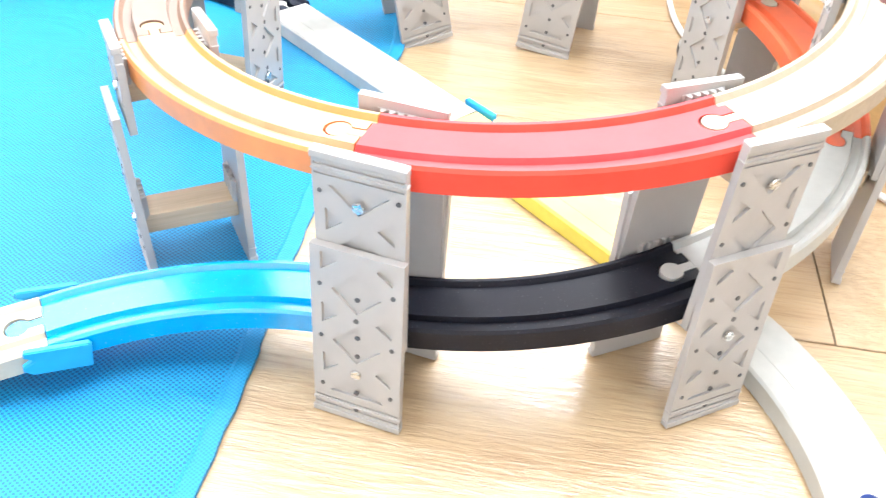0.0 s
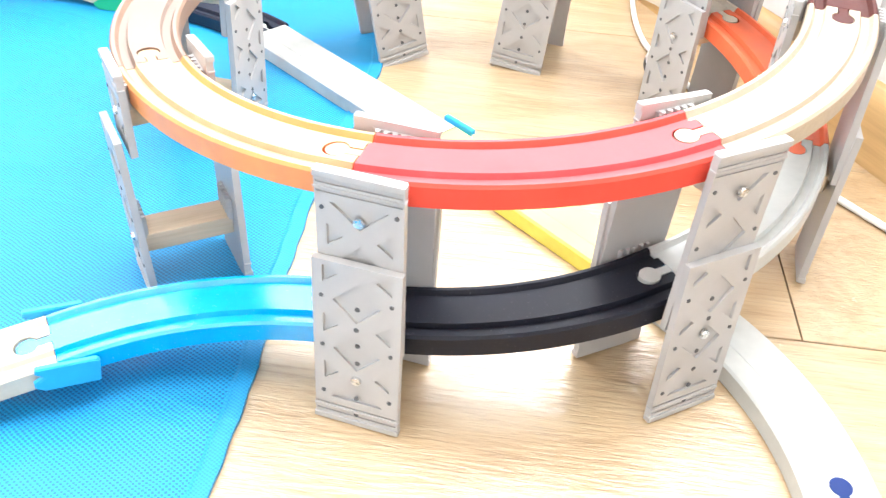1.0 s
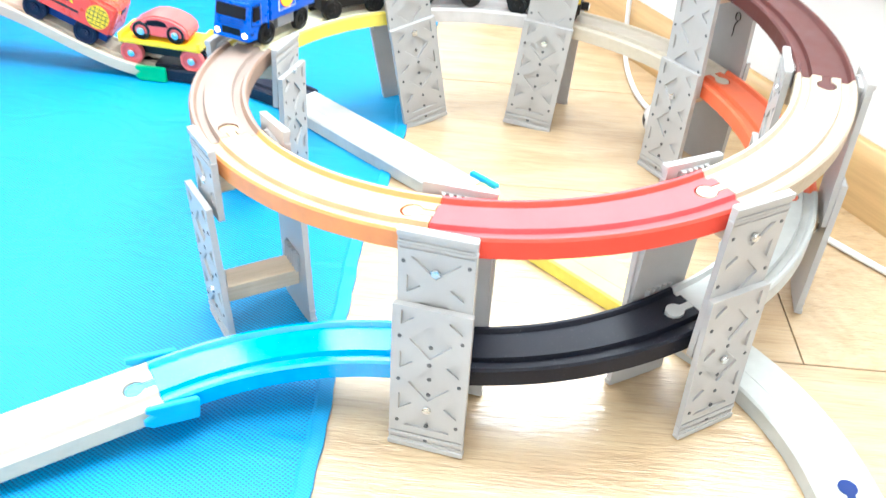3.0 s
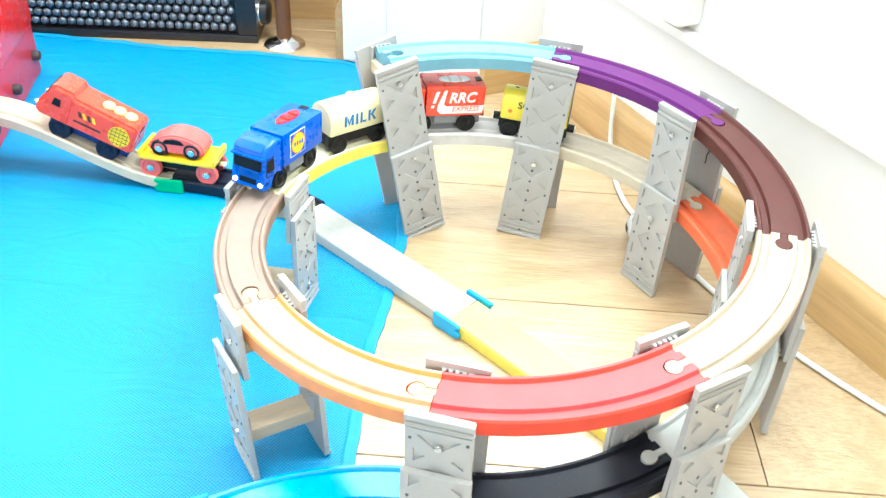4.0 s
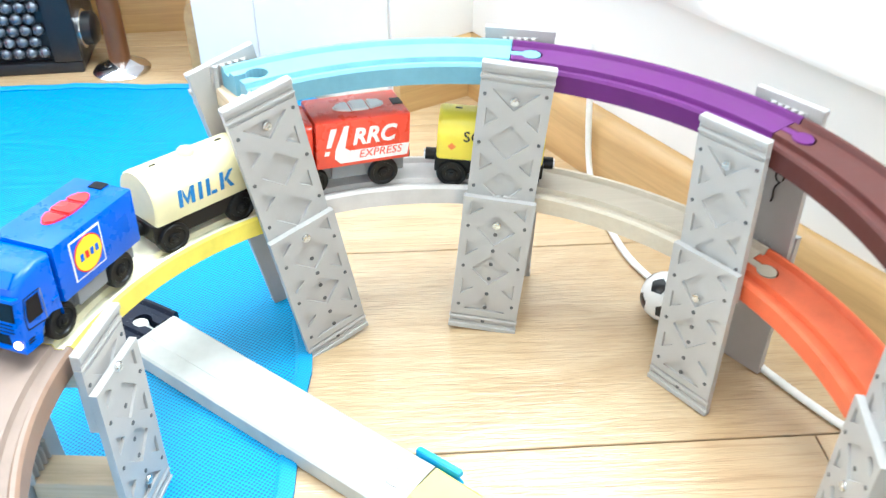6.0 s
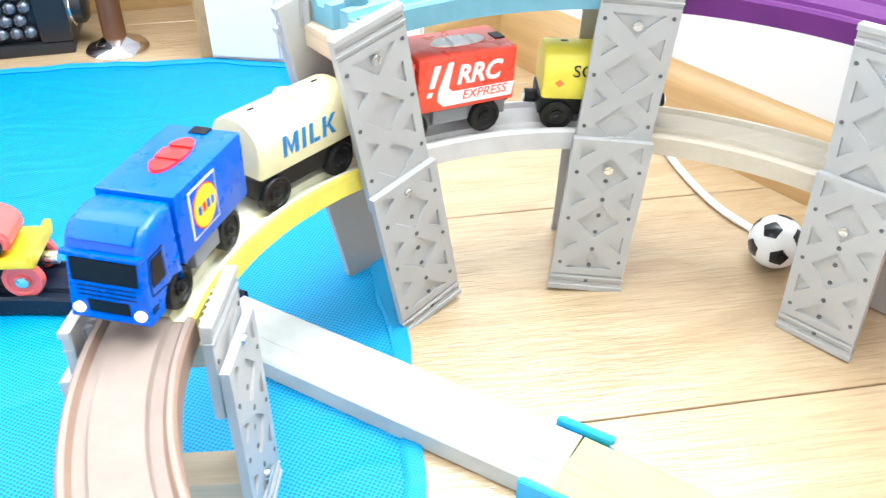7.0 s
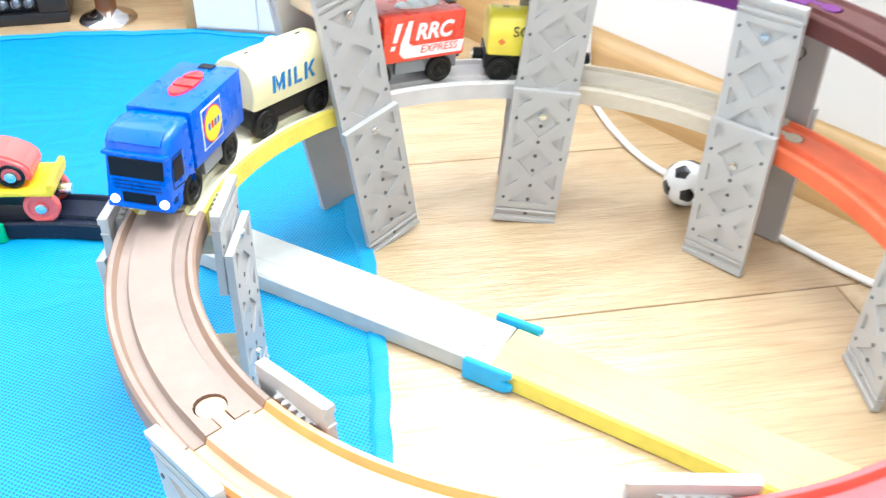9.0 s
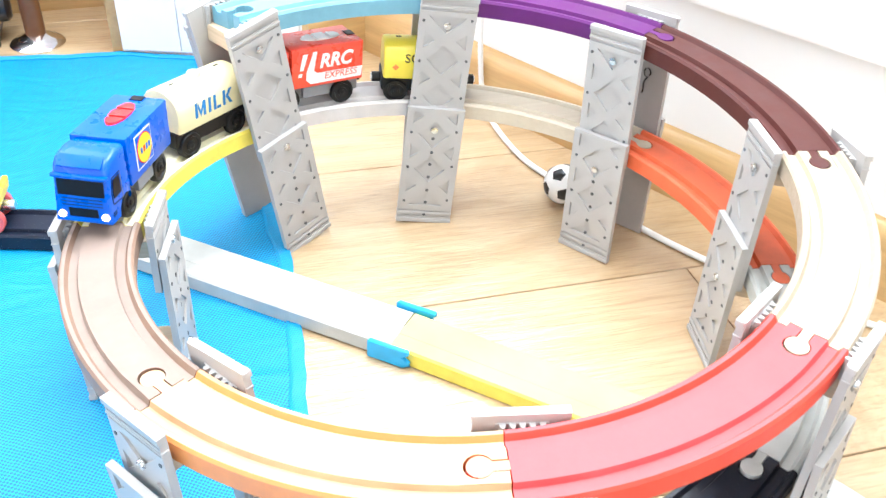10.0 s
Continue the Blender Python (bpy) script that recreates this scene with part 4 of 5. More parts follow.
            add_prism(bm, [(ox - 0.0290, 0.0270), (ox - 0.0260, 0.0270), (ox - 0.0252, 0.0300), (ox - 0.0282, 0.0300)], 0, 0.0003, lambda x, y, h: mm @ Vector((x, y, h)))
            part("white_stroke", bm, M["lettering_white"], body)
    t.matrix_world = m @ Matrix.Translation((0, 0, 0.0025)) @ Matrix.Diagonal((0.92, 0.93, 0.90, 1))
    return t


# strokes of the stencilled word MILK, in letter heights
STENCIL_MILK = [
    [(0, 0), (0.2, 0), (0.2, 1), (0, 1)],
    [(0.26, 0.55), (0.46, 0), (0.66, 0.55), (0.66, 0.95), (0.46, 0.36), (0.26, 0.95)],
    [(0.68, 0), (0.88, 0), (0.88, 1), (0.68, 1)],
    [(1.12, 0), (1.32, 0), (1.32, 1), (1.12, 1)],
    [(1.56, 0), (1.76, 0), (1.76, 1), (1.56, 1)],
    [(1.82, 0), (2.14, 0), (2.14, 0.18), (1.82, 0.18)],
    [(2.36, 0), (2.56, 0), (2.56, 1), (2.36, 1)],
    [(2.62, 0.42), (2.74, 0.42), (3.14, 1), (2.92, 1), (2.62, 0.56)],
    [(2.93, 0), (3.16, 0), (2.84, 0.50), (2.73, 0.36)],
]


def tank_wagon(label, tank_mat, m, words):
    t = thing("tank_wagon", label, "toy wagon", "train on the spiral track")
    L = 0.0325
    # barrel section: round top, straight sides drawn in below
    sec = []
    for i in range(13):
        a = math.pi * i / 12
        sec.append((0.0165 * math.cos(a), 0.0335 + 0.0150 * math.sin(a)))
    sec += [(-0.0165, 0.0260), (-0.0150, 0.0185), (0.0150, 0.0185), (0.0165, 0.0260)]
    bm = bmesh.new()
    rings = []
    for x, k in ((-L, 0.94), (-L + 0.0008, 0.98), (-L + 0.002, 1.0), (L - 0.002, 1.0), (L - 0.0008, 0.98), (L, 0.94)):
        rings.append([bm.verts.new((x, y * k, 0.033 + (z - 0.033) * k)) for y, z in sec])
    n = len(sec)
    for a, b in zip(rings, rings[1:]):
        for i in range(n):
            j = (i + 1) % n
            bm.faces.new([a[i], a[j], b[j], b[i]])
    bm.faces.new(rings[0])
    bm.faces.new(list(reversed(rings[-1])))
    tank = part("tank", bm, tank_mat, t, smooth=True)
    bm = bmesh.new()
    add_lathe(bm, [(0.0048, 0), (0.0048, 0.0022), (0.0038, 0.0034), (0.001, 0.0038)], Matrix.Translation((0, 0, 0.0478)) @ Matrix.Rotation(radians(-90), 4, "Y"), 20)
    part("filler_cap", bm, tank_mat, tank, smooth=True)
    for x in (-0.021, 0.021):
        part("lid_slot", boxed((x - 0.002, -0.0007, 0.0480), (x + 0.002, 0.0007, 0.0488)), M["tyre"], tank)
    part("underframe", boxed((-L - 0.001, -0.0135, 0.0072), (L + 0.001, 0.0135, 0.0188), 0.0010), M["tyre"], t, "black underframe")
    for e in (-1, 1):
        bm = bmesh.new()
        add_cyl(bm, 0.0042, 0.007, Matrix.Translation((e * (L + 0.004), 0, 0.0125)) @ Matrix.Rotation(radians(90), 4, "Y"), 16)
        part("buffer", bm, M["tyre"], t, smooth=True)
        bm = bmesh.new()
        add_cyl(bm, 0.0030, 0.0012, Matrix.Translation((e * (L + 0.0079), 0, 0.0125)) @ Matrix.Rotation(radians(90), 4, "Y"), 16)
        part("magnet", bm, M["steel"], t, "steel coupling magnet")
    for x in (-0.0225, 0.0225):
        for s in (-1, 1):
            wheel(t, x, s * 0.0128, 0.0070, 0.0095, M["tyre"], M["tyre"], 0.0052)
    for s in (-1, 1):
        if len(words) == 1:
            mm = side_matrix(0, 0.0166, 0, s)
            bm = bmesh.new()
            for stroke in STENCIL_MILK:
                add_prism(bm, [((x - 1.58) * 0.0113, 0.0262 + y * 0.0113) for x, y in stroke], 0, 0.0003, lambda x, y, h: mm @ Vector((x, y, h)))
            part("lettering", bm, M["lettering_blue"], tank)
        else:
            mm = side_matrix(0, 0.0166, 0, s)
            lettering("lettering", words[0], 0.0076, mm @ Matrix.Translation((0, 0.0365, 0.0)), M["lettering_black"], tank, squeeze=0.92)
            lettering("lettering", words[1], 0.0074, mm @ Matrix.Translation((0, 0.0268, 0.0)), M["lettering_black"], tank, bold=0.0001, shear=0.15, squeeze=0.9)
            for e in (-1, 1):
                bm = bmesh.new()
                add_prism(bm, [(e * 0.0235 - 0.0026, 0.0290), (e * 0.0235, 0.0264), (e * 0.0235 + 0.0026, 0.0290), (e * 0.0235, 0.0316)], 0, 0.0003, lambda x, y, h: mm @ Vector((x, y, h)))
                part("hazard_sign", bm, M["sign_orange"], tank)
    t.matrix_world = m @ Matrix.Diagonal((0.98, 0.94, 0.91, 1))
    return t


def on_spiral(front_deg, rear_deg):
    """Pose of a vehicle whose axles stand at two angles of the spiral (degrees counted from 360 up on the lower turn)."""
    a, b = front_deg + 360, rear_deg + 360
    p = polar(RAD, a) + Vector((0, 0, spiral_z(a)))
    q = polar(RAD, b) + Vector((0, 0, spiral_z(b)))
    x = (p - q).normalized()
    y = Vector((0, 0, 1)).cross(x).normalized()
    return basis((p + q) / 2, x, x.cross(y), y)


truck("royal blue plastic toy truck engine with red roof button", M["truck_blue"], M["button_red"], on_spiral(162.8, 149.4) @ Matrix.Rotation(radians(-3.2), 4, "Z"), "disc")
tank_wagon("cream tank wagon with blue milk lettering", M["cream"], on_spiral(137.9, 124.6), ["MILK"])
truck("bright red plastic toy truck engine with white lettering", M["truck_red"], M["button_white"], on_spiral(110.8, 97.4), "words")
tank_wagon("lemon yellow fuel tank wagon with black lettering", M["tank_yellow"], on_spiral(84.6, 71.6), ["SODOR", "FUEL"])


def way_back(d):
    """Top of the track at d along the ramp from its foot, or (d < 0) back along the black curve."""
    if d >= 0:
        p = RJ + RU * d
        return Vector((p.x, p.y, ramp_z(d)))
    p = BC + polar(BR, 85.5 + math.degrees(d / BR)).to_2d()
    return Vector((p.x, p.y, 0.0145))


def ramp_pose(d0, d1, lift=0.0):
    p, q = way_back(d0), way_back(d1)
    x = (p - q).normalized()
    y = Vector((0, 0, 1)).cross(x).normalized()
    return basis((p + q) / 2 + Vector((0, 0, lift)), x, x.cross(y), y)


def small_engine(label, m):
    t = thing("toy_engine", label, "toy train engine")
    W = 0.0165
    bm = bmesh.new()
    pts = [(-0.044, 0.0165), (-0.044, 0.040), (-0.041, 0.043), (0.018, 0.0455), (0.0215, 0.0495), (0.0370, 0.0500), (0.0415, 0.0475), (0.0465, 0.0325), (0.0505, 0.0285), (0.0507, 0.0205), (0.047, 0.0165)]
    lo = [bm.verts.new((x, -W, z)) for x, z in pts]
    hi = [bm.verts.new((x, W, z)) for x, z in pts]
    bm.faces.new(lo)
    bm.faces.new(list(reversed(hi)))
    for i in range(len(pts)):
        j = (i + 1) % len(pts)
        bm.faces.new([lo[i], hi[i], hi[j], lo[j]])
    bmesh.ops.recalc_face_normals(bm, faces=bm.faces)
    bmesh.ops.bevel(bm, geom=[e for e in bm.edges if len({round(v.co.y, 4) for v in e.verts}) == 1 and max(v.co.z for v in e.verts) > 0.03], offset=0.003, segments=3, affect="EDGES")
    body = part("body", bm, M["truck_red"], t, smooth=True)
    part("underframe", boxed((-0.040, -0.0095, 0.0055), (0.038, 0.0095, 0.0170), 0.001), M["navy"], t, "dark blue underframe")
    part("windscreen", boxed((-0.0006, -0.011, -0.006), (0.0008, 0.011, 0.006), 0.0003, Matrix.Translation((0.0443, 0, 0.0400)) @ Matrix.Rotation(radians(-18.4), 4, "Y")), M["glass"], body, "dark windscreen")
    for s in (-1, 1):
        bm = bmesh.new()
        add_prism(bm, [(0.0295, 0.0310), (0.0375, 0.0310), (0.0362, 0.0385), (0.0300, 0.0385)], 0, 0.0005, lambda a, b, h: (a, s * (W + h), b))
        part("side_window", bm, M["glass"], body)
        part("cab_seam", boxed((0.0200, s * W - 0.0003, 0.0170), (0.0206, s * W + 0.0003, 0.044)), M["button_red"], body)
        bm = bmesh.new()
        add_cyl(bm, 0.0105, 0.0008, Matrix.Translation((-0.029, s * W, 0.0285)) @ Matrix.Rotation(radians(90), 4, "X"), 32)
        disc = part("round_vent", bm, M["logo_yellow"], body, "yellow round grille")
        bm = bmesh.new()
        for i in range(-2, 3):
            q = 0.0098 * math.sqrt(1 - (i / 2.6) ** 2)
            add_box(bm, (-0.029 + i * 0.0038 - 0.0002, s * (W + 0.0004) - 0.0002, 0.0285 - q), (-0.029 + i * 0.0038 + 0.0002, s * (W + 0.0004) + 0.0002, 0.0285 + q))
            add_box(bm, (-0.029 - q, s * (W + 0.0004) - 0.00022, 0.0285 + i * 0.0038 - 0.0002), (-0.029 + q, s * (W + 0.0004) + 0.00022, 0.0285 + i * 0.0038 + 0.0002))
        part("grille_bars", bm, M["lettering_black"], disc)
        for i in range(4):
            bm = bmesh.new()
            x = -0.006 + i * 0.0045
            add_prism(bm, [(x, 0.030), (x + 0.0028, 0.030), (x + 0.0055, 0.0355), (x + 0.0027, 0.0355)], 0, 0.0004, lambda a, b, h: (a, s * (W + h), b))
            part("stripe", bm, M["lettering_black"] if i % 2 else M["logo_yellow"], body)
        part("name_bar", boxed((-0.012, s * W - 0.0003, 0.0235), (0.015, s * W + 0.0004, 0.0253)), M["lettering_black"], body)
        bm = bmesh.new()
        add_lathe(bm, [(0.0028, 0), (0.0024, 0.0016), (0.0006, 0.0042)], Matrix.Translation((0.0504, s * 0.0115, 0.0235)), 14)
        part("headlight", bm, M["lettering_white"], body, smooth=True)
        for x in (-0.0215, 0.0255):
            wheel(t, x, s * 0.0122, 0.0080, 0.0112, M["wheel_navy"], M["wheel_navy"])
    for i in range(3):
        bm = bmesh.new()
        bmesh.ops.create_uvsphere(bm, u_segments=20, v_segments=12, radius=1.0, matrix=Matrix.Translation((-0.031 + i * 0.0112, 0, 0.0436 + i * 0.0005)) @ Matrix.Diagonal((0.0062, 0.0064, 0.0030, 1)))
        part("roof_button", bm, M["button_amber"], body, smooth=True)
    part("rear_switch", boxed((-0.0445, -0.004, 0.034), (-0.0415, 0.004, 0.0385), 0.0004), M["glass"], body)
    t.matrix_world = m @ Matrix.Diagonal((1.07, 1.06, 1.13, 1))
    return t


def flat_wagon(label, m):
    t = thing("flat_wagon", label, "toy wagon")
    part("deck", boxed((-0.0352, -0.0165, 0.0172), (0.0352, 0.0165, 0.0208), 0.001), M["logo_yellow"], t, "yellow deck")
    for x in (-0.0337, 0.0337):
        part("end_board", boxed((x - 0.0018, -0.0165, 0.0198), (x + 0.0018, 0.0165, 0.0252), 0.0008), M["logo_yellow"], t)
    part("underframe", boxed((-0.033, -0.009, 0.0070), (0.033, 0.009, 0.0173), 0.0008), M["tyre"], t, "black underframe")
    for x in (-0.0262, 0.0262):
        for s in (-1, 1):
            wheel(t, x, s * 0.0117, 0.0078, 0.0102, M["faded_red"], M["steel"], 0.005, 0.34)
    for e in (-1, 1):
        bm = bmesh.new()
        add_cyl(bm, 0.0035, 0.008, Matrix.Translation((e * 0.0372, 0, 0.0125)) @ Matrix.Rotation(radians(90), 4, "Y"), 14)
        part("coupling", bm, M["steel"], t, smooth=True)
    t.matrix_world = m @ Matrix.Scale(1.15, 4)
    return t


def toy_car(label, m):
    t = thing("toy_car", label, "toy car")
    bm = bmesh.new()
    pts = [(-0.0250, 0.005), (-0.0260, 0.010), (-0.0225, 0.0155), (-0.012, 0.0205), (0.001, 0.0220), (0.010, 0.0200), (0.019, 0.0145), (0.0255, 0.0110), (0.0260, 0.0060), (0.0240, 0.0035), (-0.0230, 0.0035)]
    lo = [bm.verts.new((x, -0.0125, z)) for x, z in pts]
    hi = [bm.verts.new((x, 0.0125, z)) for x, z in pts]
    bm.faces.new(lo)
    bm.faces.new(list(reversed(hi)))
    for i in range(len(pts)):
        j = (i + 1) % len(pts)
        bm.faces.new([lo[i], hi[i], hi[j], lo[j]])
    bmesh.ops.recalc_face_normals(bm, faces=bm.faces)
    bmesh.ops.bevel(bm, geom=[e for e in bm.edges], offset=0.0018, segments=3, affect="EDGES")
    body = part("body", bm, M["faded_red"], t, smooth=True)
    for s in (-1, 1):
        bm = bmesh.new()
        add_prism(bm, [(-0.0085, 0.0135), (0.0125, 0.0130), (0.0085, 0.0172), (0.000, 0.0185), (-0.006, 0.0172)], 0, 0.0005, lambda a, b, h: (a, s * (0.0124 + h), b))
        part("side_window", bm, M["glass"], body)
        for x in (-0.0145, 0.0150):
            wheel(t, x, s * 0.0112, 0.0076, 0.0078, M["tyre"], M["steel"], 0.004, 0.46)
    t.matrix_world = m @ Matrix.Scale(1.15, 4)
    return t


small_engine("red toy engine with yellow grille standing on the ramp", ramp_pose(0.111, 0.066, 0.0012))
WAG = ramp_pose(0.0180, -0.0400, 0.0008)
flat_wagon("yellow flat wagon with red wheels behind the engine", WAG)
toy_car("small red toy car riding on the flat wagon", WAG @ Matrix.Translation((0.001, 0, 0.0240)))


# ---- ball and cable ----
def football(label, at, r):
    t = thing("toy_football", label, "ball", m=Matrix.Translation(at))
    bm = bmesh.new()
    bmesh.ops.create_icosphere(bm, subdivisions=4, radius=r)
    part("shell", bm, M["ball_white"], t, smooth=True)
    phi = (1 + 5 ** 0.5) / 2
    turn = Euler((0.35, 0.45, 0.2)).to_matrix()
    for a, b in ((1, phi), (-1, phi), (1, -phi), (-1, -phi)):
        for d in ((0, a, b), (a, b, 0), (b, 0, a)):
            n = (turn @ Vector(d)).normalized()
            x = n.orthogonal().normalized()
            y = n.cross(x)
            bm = bmesh.new()
            c = bm.verts.new(n * r * 1.02)
            ring, half = [], []
            for i in range(15):
                ang = 2 * math.pi * i / 15
                edge = math.cos(math.pi / 5) / math.cos((ang % (2 * math.pi / 5)) - math.pi / 5)
                ring.append(bm.verts.new((n * math.cos(0.37 * edge) + (x * math.cos(ang) + y * math.sin(ang)) * math.sin(0.37 * edge)) * r * 1.01))
                half.append(bm.verts.new((n * math.cos(0.2 * edge) + (x * math.cos(ang) + y * math.sin(ang)) * math.sin(0.2 * edge)) * r * 1.018))
            for i in range(15):
                j = (i + 1) % 15
                bm.faces.new([c, half[i], half[j]])
                bm.faces.new([half[i], ring[i], ring[j], half[j]])
            part("black_patch", bm, M["ball_black"], t, smooth=True)
    return t


football("small white and black toy football on the floor", (0.1582, 0.1620, 0.0168), 0.0168)


def cable(name, label, pts, r, mat):
    c = bpy.data.curves.new(name, "CURVE")
    c.dimensions, c.bevel_depth, c.bevel_resolution, c.resolution_u = "3D", r, 3, 8
    sp = c.splines.new("NURBS")
    sp.points.add(len(pts) - 1)
    for p, q in zip(sp.points, pts):
        p.co = (*q, 1)
    sp.use_endpoint_u, sp.order_u = True, 4
    tmp = new(name + "_shape", c)
    me = bpy.data.meshes.new_from_object(tmp.evaluated_get(bpy.context.evaluated_depsgraph_get()))
    bpy.data.objects.remove(tmp)
    me.materials.clear()
    me.materials.append(mat)
    for p in me.polygons:
        p.use_smooth = True
    return tagged(new(name, me), label, "cable")


cable("white_cable", "thin white cable running over the floor", [(0.1490, 0.346, 0.115), (0.1495, 0.343, 0.07), (0.1510, 0.338, 0.03), (0.153, 0.3306, 0.006), (0.151, 0.3006, 0.003), (0.1496, 0.2653, 0.003), (0.1526, 0.2203, 0.003), (0.165, 0.1902, 0.003), (0.1838, 0.1452, 0.003), (0.2018, 0.1014, 0.003), (0.2276, 0.0483, 0.003), (0.2674, -0.0084, 0.003), (0.3028, -0.0542, 0.003), (0.3745, -0.1336, 0.003), (0.4918, -0.2635, 0.003)], 0.0026, M["cable"])


# ---- mat ----
def mat_right(y):
    pts = [(-0.91, -0.134), (-0.46, -0.1225), (-0.2805, -0.113), (-0.1698, -0.1086), (-0.0434, -0.104), (-0.002, -0.0993), (0.0759, -0.0853), (0.1529, -0.0774), (0.1768, -0.08), (0.2464, -0.0756), (0.3259, -0.0619), (0.3975, -0.0534), (0.4417, -0.0496), (0.4749, -0.0545), (0.5151, -0.0688)]
    return float(np.interp(y, [p[0] for p in pts], [p[1] for p in pts]))


def mat_back(x):
    return float(np.interp(x, [-1.3, -0.5535, -0.4076, -0.2644, -0.1755, -0.1073, -0.0491], [0.69, 0.598, 0.5769, 0.565, 0.5538, 0.5263, 0.497]))


def mat_point(u, v):
    """u across from the far edge (0) to the right edge (1), v from the front (0) to the back (1)."""
    y = -0.9 + v * 1.42
    x1 = mat_right(y)
    x = -1.3 + u * (x1 + 1.3)
    y1 = mat_back(x) + 0.0012 * math.sin(x * 61) + 0.0009 * math.sin(x * 143 + 1.0)
    y = -0.9 + v * (y1 + 0.9)
    x1 = mat_right(min(y, 0.53))
    x = -1.3 + u * (x1 + 1.3)
    z = 0.0014 + 0.0007 * noise.noise((x * 7, y * 7, 0.3)) + 0.0004 * noise.noise((x * 25, y * 25, 1.3))
    return x, y, z


def build_mat():
    t = thing("play_mat", "bright blue woven mesh play mat with taped edge", "mat")
    bm = bmesh.new()
    nu, nv = 90, 110
    grid = [[bm.verts.new(mat_point((i / nu) ** 0.55, j / nv)) for i in range(nu + 1)] for j in range(nv + 1)]
    for j in range(nv):
        for i in range(nu):
            bm.faces.new([grid[j][i], grid[j][i + 1], grid[j + 1][i + 1], grid[j + 1][i]])
    part("cloth", bm, M["mat"], t, smooth=True)
    for fn, n, inward, w in ((lambda k: (1.0, k), 150, (-1, 0), 0.0092), (lambda k: (k, 1.0), 90, (0, -1), 0.0075)):
        bm = bmesh.new()
        rows = []
        for i in range(n + 1):
            x, y, z = mat_point(*fn(i / n))
            prof = [(0.0015, -0.001), (0.0015, 0.0016), (-0.002, 0.0022), (-0.006, 0.0014), (-w + 0.002, 0.0020), (-w, 0.0012), (-w, -0.001)]
            wob = 0.0011 * math.sin(i * 0.37) * math.sin(i * 0.11) + 0.0005 * math.sin(i * 1.9)
            rows.append([bm.verts.new((x - inward[0] * (a + wob), y - inward[1] * (a + wob), z + b)) for a, b in prof])
        for a, b in zip(rows, rows[1:]):
            for i in range(6):
                bm.faces.new([a[i], a[i + 1], b[i + 1], b[i]])
        part("edge_tape", bm, M["hem"], t, "blue stitched edge tape", smooth=True)
    return t


build_mat()

# ---- things behind the mat ----
sp = thing("speaker_box", "black box speaker with a front of silvery beads", "speaker")
part("case", boxed((-0.632, 0.611, 0.0), (-0.298, 0.690, 0.16), 0.004), M["case"], sp, smooth=True)
part("front_frame", boxed((-0.632, 0.603, 0.0), (-0.298, 0.613, 0.0115), 0.002), M["case"], sp, smooth=True)
part("front_frame", boxed((-0.325, 0.603, 0.0118), (-0.298, 0.613, 0.16), 0.002), M["case"], sp, smooth=True)
_b = bmesh.new()
bmesh.ops.create_icosphere(_b, subdivisions=2, radius=0.0063)
_bo = mesh_ob("bead_source", _b, M["bead"], smooth=True)
BEAD = _bo.data
bpy.data.objects.remove(_bo)
for r in range(11):
    for c in range(24):
        o = new("bead", BEAD)
        o.parent = sp
        o.location = (-0.333 - c * 0.0122 - (r % 2) * 0.0061, 0.6085, 0.0215 + r * 0.0118)
bm = bmesh.new()
add_lathe(bm, [(0.017, 0), (0.017, 0.012), (0.013, 0.016), (0.004, 0.017)], Matrix.Translation((-0.2985, 0.630, 0.036)), 28)
kn = part("side_knob", bm, M["case"], sp, "black round side knob", smooth=True)
bm = bmesh.new()
add_lathe(bm, [(0.0195, -0.001), (0.0195, 0.003), (0.018, 0.004)], Matrix.Translation((-0.2985, 0.630, 0.036)), 28)
part("knob_ring", bm, M["chrome"], kn, "chrome ring", smooth=True)

st = thing("pole_stand", "brown pole on a round chrome foot", "stand")
bm = bmesh.new()
add_lathe(bm, [(0.028, 0.0), (0.0285, 0.002), (0.026, 0.005), (0.016, 0.009), (0.010, 0.013)], Matrix.Translation((-0.261, 0.603, 0)) @ Matrix.Rotation(radians(-90), 4, "Y"), 40)
part("foot", bm, M["chrome"], st, "polished chrome disc foot", smooth=True)
bm = bmesh.new()
add_cyl(bm, 0.0105, 0.8, Matrix.Translation((-0.261, 0.603, 0.41)), 24)
part("pole", bm, M["pole"], st, smooth=True)

box_t = thing("red_toy_box", "large red plastic toy box with dark knobs", "toy box")
ang = math.atan2(0.508 - 0.304, -0.562 + 0.536)
bm = boxed((-0.09, 0.0, 0.0), (0.225, 0.20, 0.26), 0.006)
bo = part("body", bm, M["shell_red"], box_t, smooth=True)
part("upper_band", boxed((-0.0905, -0.002, 0.066), (0.2255, 0.05, 0.2605), 0.004), M["button_red"], bo, "bright red upper band", smooth=True)
for x, z in ((0.011, 0.031), (0.106, 0.031), (0.200, 0.031)):
    bm = bmesh.new()
    add_lathe(bm, [(0.0062, 0), (0.0066, 0.004), (0.0055, 0.008), (0.0025, 0.0095)], Matrix.Translation((x, 0, z)) @ Matrix.Rotation(radians(-90), 4, "Z"), 20)
    part("knob", bm, M["knob"], bo, "dark round knob", smooth=True)
box_t.matrix_world = Matrix.Translation((-0.5283, 0.2722, 0.001)) @ Matrix.Rotation(ang, 4, "Z")

# ---- room ----
CORNER = Vector((0.0847, 0.5175))
WDIR = Vector((0.4325, -0.9016)).normalized()


